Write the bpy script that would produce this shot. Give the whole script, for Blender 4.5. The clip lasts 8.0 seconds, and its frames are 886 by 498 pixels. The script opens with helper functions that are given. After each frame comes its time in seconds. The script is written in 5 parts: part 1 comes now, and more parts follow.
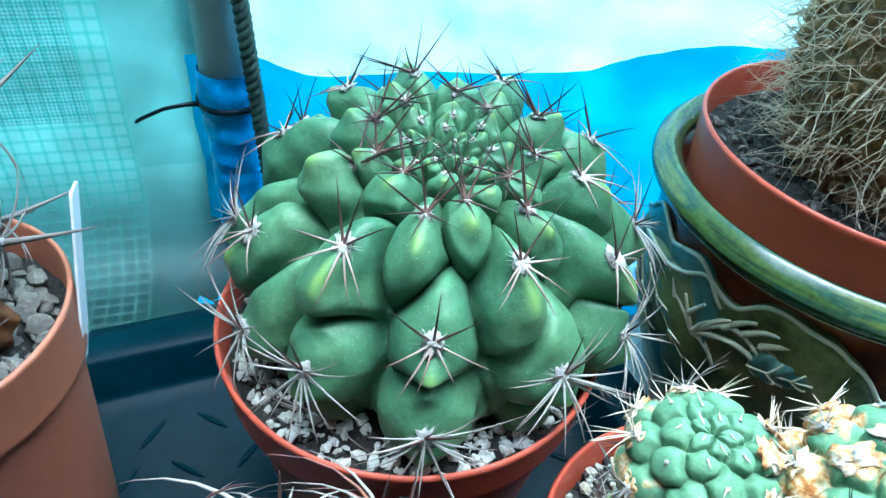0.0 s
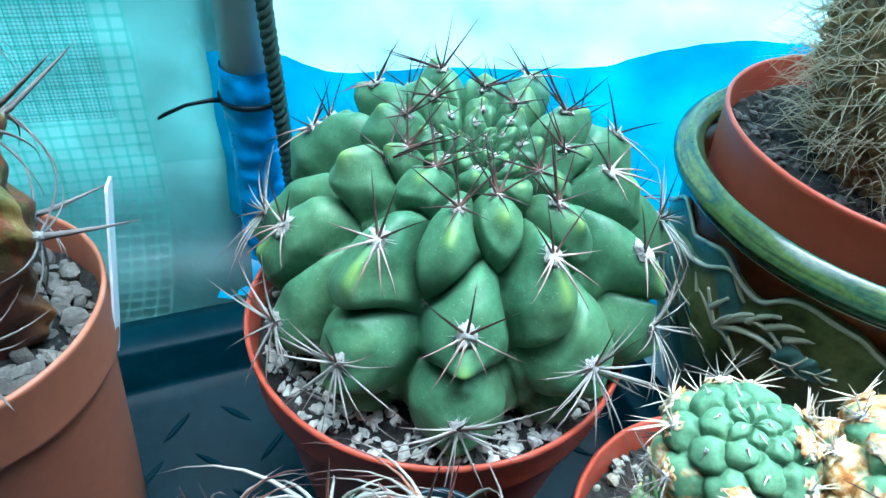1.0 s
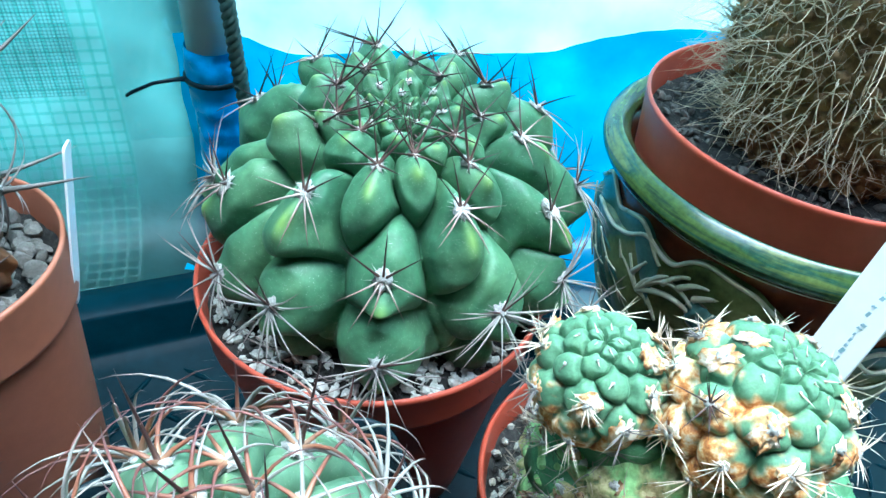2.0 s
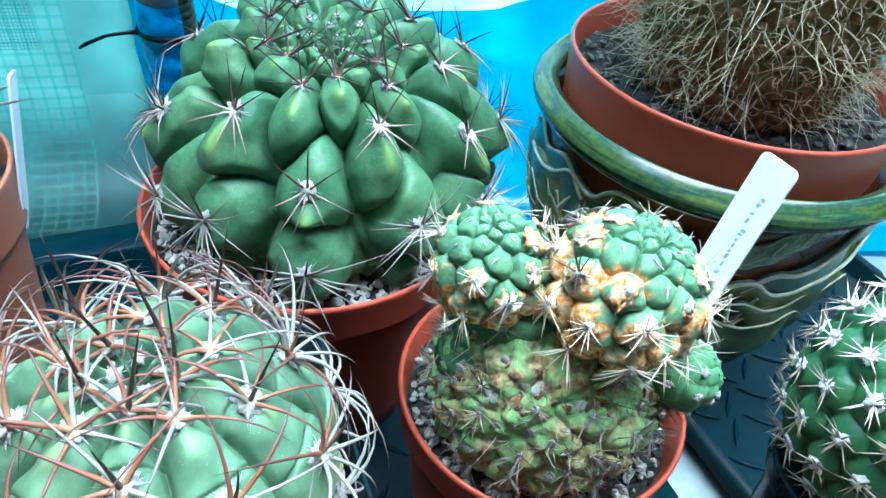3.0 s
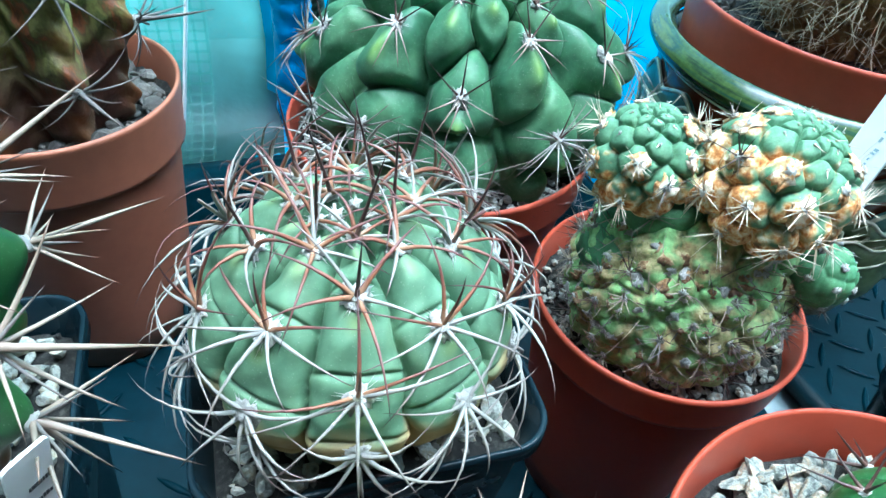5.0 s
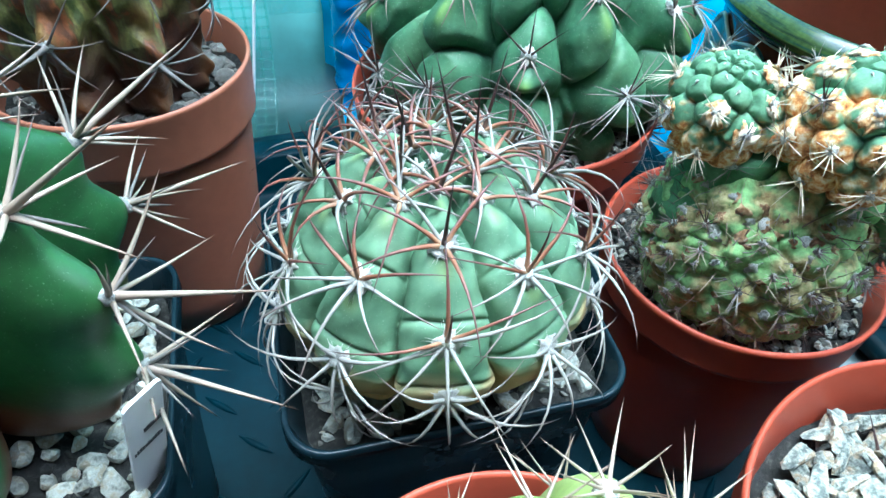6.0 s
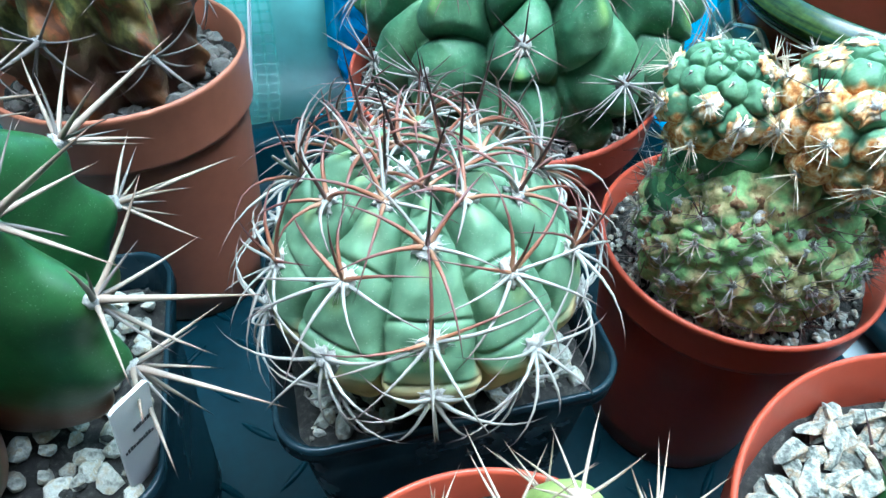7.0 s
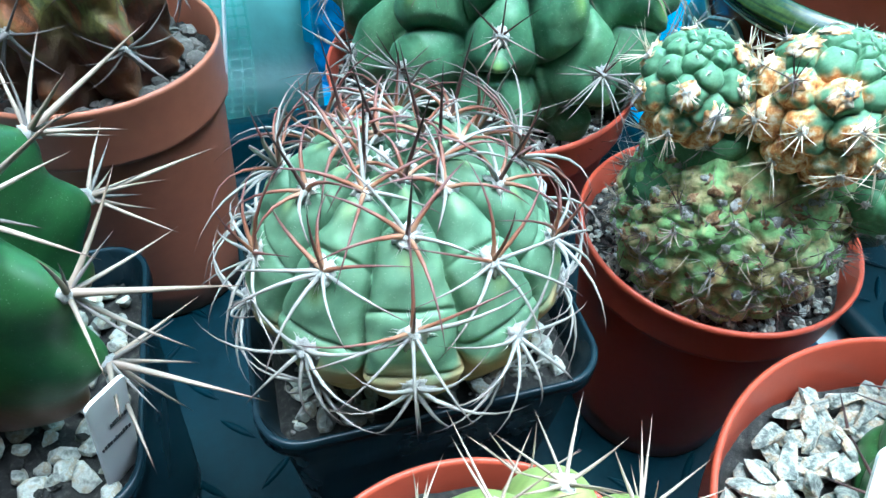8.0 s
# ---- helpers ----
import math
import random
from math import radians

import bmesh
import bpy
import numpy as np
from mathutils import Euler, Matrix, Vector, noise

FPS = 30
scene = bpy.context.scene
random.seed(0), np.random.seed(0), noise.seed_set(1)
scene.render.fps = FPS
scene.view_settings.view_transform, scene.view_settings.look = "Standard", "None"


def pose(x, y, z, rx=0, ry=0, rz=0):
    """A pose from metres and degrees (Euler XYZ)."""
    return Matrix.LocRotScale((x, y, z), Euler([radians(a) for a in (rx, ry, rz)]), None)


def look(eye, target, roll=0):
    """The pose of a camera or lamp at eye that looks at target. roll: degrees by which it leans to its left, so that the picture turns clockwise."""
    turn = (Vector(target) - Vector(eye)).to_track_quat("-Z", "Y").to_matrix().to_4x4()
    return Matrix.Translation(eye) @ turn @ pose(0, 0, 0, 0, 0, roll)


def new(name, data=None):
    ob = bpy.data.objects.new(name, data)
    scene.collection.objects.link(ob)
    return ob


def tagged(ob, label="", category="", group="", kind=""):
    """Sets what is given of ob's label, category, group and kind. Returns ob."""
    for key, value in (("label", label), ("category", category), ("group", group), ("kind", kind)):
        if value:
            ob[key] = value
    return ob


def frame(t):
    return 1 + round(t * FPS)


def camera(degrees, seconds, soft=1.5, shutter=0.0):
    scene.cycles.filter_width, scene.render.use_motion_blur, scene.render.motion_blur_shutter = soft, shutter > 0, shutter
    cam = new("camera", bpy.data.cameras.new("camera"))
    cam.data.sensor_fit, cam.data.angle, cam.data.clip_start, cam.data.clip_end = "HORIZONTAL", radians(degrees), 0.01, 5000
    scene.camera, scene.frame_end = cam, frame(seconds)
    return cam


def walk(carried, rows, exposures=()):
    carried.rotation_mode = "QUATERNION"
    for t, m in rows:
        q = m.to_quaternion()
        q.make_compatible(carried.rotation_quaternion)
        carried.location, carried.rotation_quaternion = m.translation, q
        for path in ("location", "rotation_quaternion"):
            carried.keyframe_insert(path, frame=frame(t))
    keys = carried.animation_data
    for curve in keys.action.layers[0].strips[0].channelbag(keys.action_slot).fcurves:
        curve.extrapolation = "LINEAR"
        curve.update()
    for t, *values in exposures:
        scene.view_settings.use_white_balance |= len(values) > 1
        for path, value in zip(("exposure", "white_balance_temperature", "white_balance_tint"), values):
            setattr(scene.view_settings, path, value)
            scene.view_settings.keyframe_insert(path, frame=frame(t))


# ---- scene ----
cam = camera(66.4, 8.0)
# seconds, x, y, z, yaw, pitch, roll
ROWS = [
    (0.0, -0.0172, 0.0476, 0.3293, -2.53, -40.04, 5.64),
    (0.5, -0.0228, 0.0452, 0.3257, -2.25, -40.26, 5.96),
    (1.0, -0.0253, 0.0448, 0.3297, -1.88, -40.39, 5.19),
    (1.2, -0.0234, 0.0450, 0.3281, -1.32, -40.08, 5.21),
    (2.3, 0.0104, 0.0028, 0.3380, -3.65, -40.85, 6.65),
    (2.5, 0.0173, -0.0052, 0.3366, -4.03, -40.95, 6.72),
    (3.0, 0.0219, -0.0155, 0.3302, -5.34, -41.18, 7.73),
    (3.5, 0.0187, -0.0273, 0.3245, -6.15, -41.09, 9.13),
    (4.0, 0.0067, -0.0387, 0.3196, -5.71, -41.13, 9.85),
    (4.5, -0.0060, -0.0488, 0.3174, -1.56, -41.85, 7.44),
    (5.0, -0.0126, -0.0541, 0.3143, -0.40, -42.33, 7.02),
    (5.2, -0.0177, -0.0566, 0.3128, 0.15, -42.54, 6.91),
    (6.3, -0.0208, -0.0632, 0.3113, 6.76, -45.33, 0.60),
    (6.5, -0.0209, -0.0633, 0.3115, 7.37, -45.73, 0.26),
    (7.0, -0.0140, -0.0570, 0.3149, 6.55, -46.54, 0.77),
    (7.5, -0.0099, -0.0571, 0.3170, 3.98, -46.70, 2.55),
    (8.0, -0.0144, -0.0579, 0.3129, 3.91, -46.73, 2.06),
]
EXPOSURE, KELVIN, TINT = 3.95, 5300, 6
walk(cam, [(t, pose(x, y, z, 90 + pitch, 0, yaw) @ pose(0, 0, 0, 0, 0, roll)) for t, x, y, z, yaw, pitch, roll in ROWS],
     exposures=[(0.0, EXPOSURE, KELVIN, TINT), (8.0, EXPOSURE, KELVIN, TINT)])

# ---- light ----
world = bpy.data.worlds.new("overcast_sky")
scene.world = world
world.use_nodes = True
wn = world.node_tree.nodes
sky = wn.new("ShaderNodeTexSky")
sky.sky_type, sky.sun_disc = "NISHITA", False
sky.sun_elevation, sky.sun_rotation = radians(66), radians(8)
sky.air_density, sky.dust_density = 1.0, 4.0
wn["Background"].inputs["Strength"].default_value = 0.15
world.node_tree.links.new(sky.outputs[0], wn["Background"].inputs[0])
sun = new("sun", bpy.data.lights.new("sun", "SUN"))
sun.data.energy, sun.data.angle, sun.data.color = 2.6, radians(70), (1.0, 0.97, 0.92)
sun.matrix_world = look((0.06 * 3, 0.40 * 3, 0.91 * 3), (0, 0, 0))


# ---- materials ----
def make_material(name, stops, scale=60.0, detail=4.0, rough=0.5, bump=0.2, bump_scale=None, coat=0.0, spec=0.5,
                  along=None, tint=None, transmission=0.0, sheen=0.0, random_value=0.0, fine=0.0, rough_var=0.12, bump_dist=0.001, specks=0.0, streak=None):
    """A procedural surface. stops: (place, colour) of a ramp over noise. along: a second ramp over the 'along' attribute of the mesh.
    tint: (attribute, colour, strength) mixed over it."""
    m = bpy.data.materials.new(name)
    m.use_nodes = True
    nt = m.node_tree
    b = nt.nodes["Principled BSDF"]
    co = nt.nodes.new("ShaderNodeTexCoord")

    def noise_node(s, d=detail, rough_=0.6):
        n = nt.nodes.new("ShaderNodeTexNoise")
        n.inputs["Scale"].default_value, n.inputs["Detail"].default_value, n.inputs["Roughness"].default_value = s, d, rough_
        nt.links.new(co.outputs["Object"], n.inputs["Vector"])
        return n

    def ramp_node(points, source):
        r = nt.nodes.new("ShaderNodeValToRGB")
        e = r.color_ramp.elements
        while len(e) < len(points):
            e.new(0.5)
        for k, (at, c) in enumerate(points):
            e[k].position, e[k].color = at, (*c, 1)
        nt.links.new(source, r.inputs[0])
        return r

    def mix_node(kind, fac, a, c):
        x = nt.nodes.new("ShaderNodeMix")
        x.data_type, x.blend_type = "RGBA", kind
        if isinstance(fac, float):
            x.inputs[0].default_value = fac
        else:
            nt.links.new(fac, x.inputs[0])
        nt.links.new(a, x.inputs[6])
        if isinstance(c, tuple):
            x.inputs[7].default_value = (*c, 1)
        else:
            nt.links.new(c, x.inputs[7])
        return x.outputs[2]

    big = noise_node(scale)
    if streak:
        stretch = nt.nodes.new("ShaderNodeMapping")
        stretch.inputs["Scale"].default_value = streak
        nt.links.new(co.outputs["Object"], stretch.inputs["Vector"])
        nt.links.new(stretch.outputs[0], big.inputs["Vector"])
    colour = ramp_node(stops, big.outputs[0]).outputs[0]
    if fine:
        small = noise_node(scale * 9, 3)
        grain = ramp_node([(0.3, (1 - fine,) * 3), (0.7, (1 + fine,) * 3)], small.outputs[0]).outputs[0]
        colour = mix_node("MULTIPLY", 1.0, colour, grain)
    if along:
        at = nt.nodes.new("ShaderNodeAttribute")
        at.attribute_name = "along"
        colour = mix_node("MULTIPLY", 0.35, ramp_node(along, at.outputs["Fac"]).outputs[0], colour)
    for attribute, tone, strength in tint or ():
        at = nt.nodes.new("ShaderNodeAttribute")
        at.attribute_name = attribute
        mul = nt.nodes.new("ShaderNodeMath")
        mul.operation = "MULTIPLY"
        mul.inputs[1].default_value = strength
        nt.links.new(at.outputs["Fac"], mul.inputs[0])
        if isinstance(tone, list):
            tone = ramp_node(tone, noise_node(420, 4).outputs[0]).outputs[0]
        colour = mix_node("MIX", mul.outputs[0], colour, tone)
    if specks:
        dust = ramp_node([(0.70, (0, 0, 0)), (0.76, (specks,) * 3)], noise_node(2400, 1).outputs[0]).outputs[0]
        colour = mix_node("MIX", dust, colour, (0.62, 0.68, 0.58))
    if random_value:
        info = nt.nodes.new("ShaderNodeObjectInfo")
        shade = ramp_node([(0.0, (1 - random_value,) * 3), (1.0, (1 + random_value,) * 3)], info.outputs["Random"]).outputs[0]
        colour = mix_node("MULTIPLY", 1.0, colour, shade)
    nt.links.new(colour, b.inputs["Base Color"])
    rr = nt.nodes.new("ShaderNodeMapRange")
    rr.inputs[3].default_value, rr.inputs[4].default_value = max(0.02, rough - rough_var), min(1.0, rough + rough_var)
    nt.links.new(big.outputs[0], rr.inputs[0])
    nt.links.new(rr.outputs[0], b.inputs["Roughness"])
    b.inputs["Specular IOR Level"].default_value = spec
    b.inputs["Coat Weight"].default_value, b.inputs["Coat Roughness"].default_value = coat, 0.12
    b.inputs["Sheen Weight"].default_value = sheen
    b.inputs["Transmission Weight"].default_value = transmission
    if bump:
        bn = nt.nodes.new("ShaderNodeBump")
        bn.inputs["Strength"].default_value, bn.inputs["Distance"].default_value = bump, bump_dist
        nt.links.new(noise_node(bump_scale or scale * 6, 5).outputs[0], bn.inputs["Height"])
        nt.links.new(bn.outputs[0], b.inputs["Normal"])
    return m


CORK = [(0.34, (0.26, 0.085, 0.022)), (0.45, (0.54, 0.22, 0.055)), (0.53, (0.66, 0.42, 0.19)), (0.64, (0.80, 0.70, 0.52))]
skin_big = make_material("cactus_skin", [(0.3, (0.040, 0.120, 0.062)), (0.5, (0.058, 0.155, 0.075)), (0.72, (0.092, 0.196, 0.092))], 38, rough=0.50, bump=0.34, fine=0.18, spec=0.35,
                         tint=[("chin", (0.22, 0.36, 0.07), 0.6)], bump_dist=0.0008, specks=0.6)
skin_grey = make_material("grey_green_skin", [(0.3, (0.073, 0.155, 0.089)), (0.55, (0.102, 0.197, 0.112)), (0.8, (0.146, 0.233, 0.124))], 40, rough=0.6, bump=0.14, fine=0.12, spec=0.35,
                          tint=[("low", (0.36, 0.26, 0.12), 0.9), ("chin", (0.25, 0.33, 0.10), 0.4)], bump_dist=0.0006, specks=0.3)
skin_neck = make_material("neck_skin", [(0.3, (0.050, 0.150, 0.070)), (0.6, (0.075, 0.195, 0.085)), (0.74, (0.16, 0.20, 0.09))], 60, rough=0.6, bump=0.3, fine=0.2, spec=0.3, specks=0.3)
skin_old = make_material("corky_skin", [(0.30, (0.253, 0.144, 0.064)), (0.38, (0.320, 0.279, 0.118)), (0.46, (0.177, 0.320, 0.114)), (0.60, (0.212, 0.414, 0.151)), (0.74, (0.539, 0.421, 0.219))], 70, rough=0.75, bump=0.6, fine=0.3,
                         tint=[("low", [(0.36, (0.06, 0.035, 0.018)), (0.46, (0.24, 0.125, 0.05)), (0.60, (0.46, 0.32, 0.18))], 0.68)])
skin_head = make_material("head_skin", [(0.3, (0.060, 0.150, 0.080)), (0.6, (0.100, 0.215, 0.115)), (0.78, (0.17, 0.28, 0.14))], 110, rough=0.6, bump=0.25, fine=0.2, spec=0.35,
                          tint=[("low", CORK, 0.97)])
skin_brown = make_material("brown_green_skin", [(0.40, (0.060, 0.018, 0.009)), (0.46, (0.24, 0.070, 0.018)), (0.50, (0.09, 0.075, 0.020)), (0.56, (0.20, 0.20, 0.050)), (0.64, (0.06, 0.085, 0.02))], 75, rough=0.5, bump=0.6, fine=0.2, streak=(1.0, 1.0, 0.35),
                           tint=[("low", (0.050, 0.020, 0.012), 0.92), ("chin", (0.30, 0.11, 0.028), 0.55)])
skin_rib = make_material("ribbed_skin", [(0.3, (0.012, 0.056, 0.016)), (0.6, (0.022, 0.082, 0.022)), (0.8, (0.042, 0.115, 0.030))], 22, rough=0.36, bump=0.22, fine=0.20,
                         tint=[("low", (0.13, 0.042, 0.018), 0.9)], bump_dist=0.0006, specks=0.28)
skin_dark = make_material("dark_skin", [(0.3, (0.018, 0.085, 0.035)), (0.7, (0.035, 0.14, 0.05))], 60, rough=0.45, bump=0.2, fine=0.15)
skin_lime = make_material("lime_skin", [(0.3, (0.17, 0.24, 0.055)), (0.7, (0.26, 0.32, 0.10))], 60, rough=0.45, bump=0.1, fine=0.1)
wool = make_material("white_wool", [(0.3, (0.40, 0.39, 0.34)), (0.7, (0.66, 0.66, 0.60))], 900, rough=0.95, bump=0.8, sheen=0.3)
bark = make_material("brown_crust", [(0.32, (0.06, 0.030, 0.014)), (0.48, (0.20, 0.105, 0.045)), (0.64, (0.40, 0.28, 0.16))], 350, rough=0.9, bump=0.8)
wool_star = make_material("bright_wool", [(0.3, (0.62, 0.61, 0.56)), (0.7, (0.82, 0.82, 0.78))], 900, rough=0.95, bump=0.8, sheen=0.3)
wool_grey = make_material("grey_wool", [(0.3, (0.22, 0.22, 0.20)), (0.7, (0.46, 0.46, 0.42))], 900, rough=0.95, bump=0.8, sheen=0.3)
cork = make_material("orange_cork", [(0.34, (0.44, 0.17, 0.045)), (0.46, (0.64, 0.38, 0.16)), (0.58, (0.80, 0.72, 0.55))], 300, rough=0.9, bump=0.8, random_value=0.25)
spine_dark = make_material("dark_spine", [(0.3, (0.8, 0.8, 0.8)), (0.7, (1, 1, 1))], 300, rough=0.5, bump=0.1, along=[(0.0, (0.15, 0.085, 0.065)), (0.25, (0.050, 0.020, 0.017)), (1.0, (0.010, 0.006, 0.006))])
spine_pink = make_material("pinkish_spine", [(0.3, (0.8, 0.8, 0.8)), (0.7, (1, 1, 1))], 300, rough=0.5, bump=0.1, along=[(0.0, (0.40, 0.36, 0.31)), (0.45, (0.26, 0.17, 0.14)), (1.0, (0.06, 0.028, 0.025))])
spine_red = make_material("red_spine", [(0.3, (0.8, 0.8, 0.8)), (0.7, (1, 1, 1))], 300, rough=0.5, bump=0.1, along=[(0.0, (0.34, 0.22, 0.13)), (0.18, (0.23, 0.085, 0.043)), (0.5, (0.125, 0.042, 0.034)), (0.8, (0.080, 0.030, 0.029)), (1.0, (0.02, 0.010, 0.010))])
spine_white = make_material("white_spine", [(0.3, (0.8, 0.8, 0.8)), (0.7, (1, 1, 1))], 300, rough=0.5, bump=0.1, along=[(0.0, (0.27, 0.27, 0.245)), (0.5, (0.24, 0.225, 0.20)), (0.85, (0.14, 0.10, 0.09)), (1.0, (0.05, 0.03, 0.03))])
spine_star = make_material("bright_spine", [(0.3, (0.8, 0.8, 0.8)), (0.7, (1, 1, 1))], 300, rough=0.5, bump=0.1, along=[(0.0, (0.72, 0.70, 0.62)), (0.7, (0.62, 0.52, 0.46)), (1.0, (0.35, 0.12, 0.07))])
spine_grey = make_material("grey_spine", [(0.3, (0.8, 0.8, 0.8)), (0.7, (1, 1, 1))], 300, rough=0.6, bump=0.1, along=[(0.0, (0.14, 0.13, 0.12)), (0.6, (0.15, 0.13, 0.115)), (1.0, (0.06, 0.035, 0.03))])
spine_straw = make_material("straw_spine", [(0.3, (0.8, 0.8, 0.8)), (0.7, (1, 1, 1))], 300, rough=0.5, bump=0.1, along=[(0.0, (0.24, 0.18, 0.14)), (0.5, (0.30, 0.25, 0.19)), (1.0, (0.12, 0.06, 0.04))])
hair = make_material("pale_hair", [(0.3, (0.40, 0.33, 0.20)), (0.7, (0.70, 0.62, 0.43))], 90, rough=0.5, bump=0)
skin_hairy = make_material("brown_tubercles", [(0.3, (0.10, 0.055, 0.022)), (0.55, (0.28, 0.165, 0.065)), (0.75, (0.33, 0.25, 0.105))], 160, rough=0.8, bump=0.5, fine=0.2)
terracotta = make_material("dull_terracotta_plastic", [(0.3, (0.321, 0.111, 0.060)), (0.7, (0.370, 0.135, 0.072))], 18, rough=0.48, bump=0.06, fine=0.05)
orange_plastic = make_material("orange_plastic", [(0.3, (0.250, 0.040, 0.019)), (0.7, (0.295, 0.050, 0.025))], 18, spec=0.3, rough=0.34, bump=0.05, fine=0.05)
brown_plastic = make_material("red_brown_plastic", [(0.3, (0.325, 0.056, 0.030)), (0.7, (0.385, 0.072, 0.039))], 18, spec=0.3, rough=0.36, bump=0.05, fine=0.06)
black_plastic = make_material("black_plastic", [(0.3, (0.0035, 0.010, 0.014)), (0.7, (0.007, 0.017, 0.023))], 30, spec=0.14, rough=0.26, bump=0.08, fine=0.1)
tray_plastic = make_material("dusty_black_tray", [(0.3, (0.001, 0.010, 0.015)), (0.55, (0.002, 0.015, 0.022)), (0.75, (0.004, 0.022, 0.029))], 14, spec=0.04, rough=0.36, bump=0.12, fine=0.15)
tray_dusty = make_material("dusty_blue_black_tray", [(0.3, (0.002, 0.010, 0.014)), (0.55, (0.003, 0.014, 0.018)), (0.75, (0.006, 0.020, 0.025))], 14, spec=0.10, rough=0.5, bump=0.12, fine=0.2)
soil = make_material("potting_grit", [(0.3, (0.005, 0.005, 0.005)), (0.55, (0.018, 0.019, 0.016)), (0.7, (0.060, 0.060, 0.051))], 500, rough=0.95, bump=1.0)
stone_pale = make_material("pale_stone", [(0.3, (0.30, 0.33, 0.29)), (0.55, (0.50, 0.52, 0.46)), (0.75, (0.36, 0.32, 0.25))], 110, rough=0.85, bump=0.6, fine=0.2, random_value=0.35)
stone_flat = make_material("flat_grey_stone", [(0.38, (0.081, 0.095, 0.084)), (0.48, (0.223, 0.243, 0.209)), (0.56, (0.243, 0.182, 0.115)), (0.66, (0.338, 0.351, 0.304))], 130, rough=0.8, bump=1.0, fine=0.4, random_value=0.35)
stone_white = make_material("white_grit", [(0.36, (0.13, 0.14, 0.12)), (0.48, (0.32, 0.34, 0.30)), (0.60, (0.25, 0.22, 0.15)), (0.70, (0.42, 0.43, 0.38))], 200, rough=0.85, bump=0.5, fine=0.15, random_value=0.3)
stone_grey = make_material("grey_stone", [(0.3, (0.075, 0.072, 0.062)), (0.6, (0.16, 0.155, 0.135)), (0.8, (0.20, 0.165, 0.125))], 110, rough=0.85, bump=0.6, fine=0.2, random_value=0.4)
label_white = make_material("white_label_plastic", [(0.3, (0.74, 0.75, 0.74)), (0.7, (0.80, 0.80, 0.79))], 60, rough=0.4, bump=0.03)
spine_cream = make_material("cream_spine", [(0.3, (0.8, 0.8, 0.8)), (0.7, (1, 1, 1))], 300, rough=0.5, bump=0.1, along=[(0.0, (0.34, 0.20, 0.10)), (0.25, (0.62, 0.52, 0.38)), (0.8, (0.66, 0.60, 0.48)), (1.0, (0.35, 0.18, 0.10))])
ink = make_material("faded_ink", [(0.3, (0.20, 0.32, 0.36)), (0.7, (0.32, 0.45, 0.50))], 300, rough=0.6, bump=0)
ink_black = make_material("printed_ink", [(0.3, (0.02, 0.02, 0.025)), (0.7, (0.05, 0.05, 0.06))], 300, rough=0.6, bump=0)
glaze_green = make_material("green_glaze", [(0.34, (0.008, 0.022, 0.016)), (0.45, (0.050, 0.090, 0.020)), (0.55, (0.015, 0.055, 0.036)), (0.66, (0.085, 0.125, 0.032))], 40, rough=0.22, bump=0.05, spec=0.45, coat=0.1, fine=0.25, streak=(0.35, 0.35, 5.0))
glaze_brown = make_material("brown_glaze", [(0.34, (0.030, 0.009, 0.006)), (0.5, (0.10, 0.022, 0.009)), (0.70, (0.22, 0.060, 0.016))], 24, rough=0.22, bump=0.05, spec=0.35, coat=0.15, fine=0.1)
glaze_leaf = make_material("olive_leaf_glaze", [(0.34, (0.027, 0.039, 0.012)), (0.44, (0.078, 0.109, 0.031)), (0.56, (0.140, 0.179, 0.058)), (0.72, (0.226, 0.226, 0.101))], 45, rough=0.36, bump=0.10, spec=0.35, coat=0.06, fine=0.15)
glaze_teal = make_material("teal_leaf_glaze", [(0.30, (0.028, 0.092, 0.080)), (0.55, (0.068, 0.168, 0.144)), (0.75, (0.152, 0.240, 0.184))], 45, rough=0.36, bump=0.10, spec=0.35, coat=0.06, fine=0.15)
glaze_grey_leaf = make_material("grey_green_leaf_glaze", [(0.30, (0.14, 0.22, 0.16)), (0.55, (0.24, 0.34, 0.25)), (0.75, (0.34, 0.42, 0.30))], 60, rough=0.36, bump=0.10, spec=0.35, coat=0.06, fine=0.15)
glaze_vein = make_material("buff_outline", [(0.3, (0.34, 0.35, 0.22)), (0.7, (0.55, 0.54, 0.37))], 90, rough=0.3, bump=0.1, coat=0.4)
rope_green = make_material("dark_green_rope", [(0.3, (0.012, 0.035, 0.026)), (0.7, (0.04, 0.09, 0.065))], 200, rough=0.6, bump=0.4)
metal_post = make_material("pale_grey_tube", [(0.3, (0.56, 0.68, 0.70)), (0.7, (0.68, 0.78, 0.79))], 20, rough=0.5, bump=0.1)
bench_white = make_material("pale_bench_board", [(0.3, (0.15, 0.20, 0.21)), (0.7, (0.22, 0.28, 0.28))], 12, rough=0.6, bump=0.1, fine=0.1)


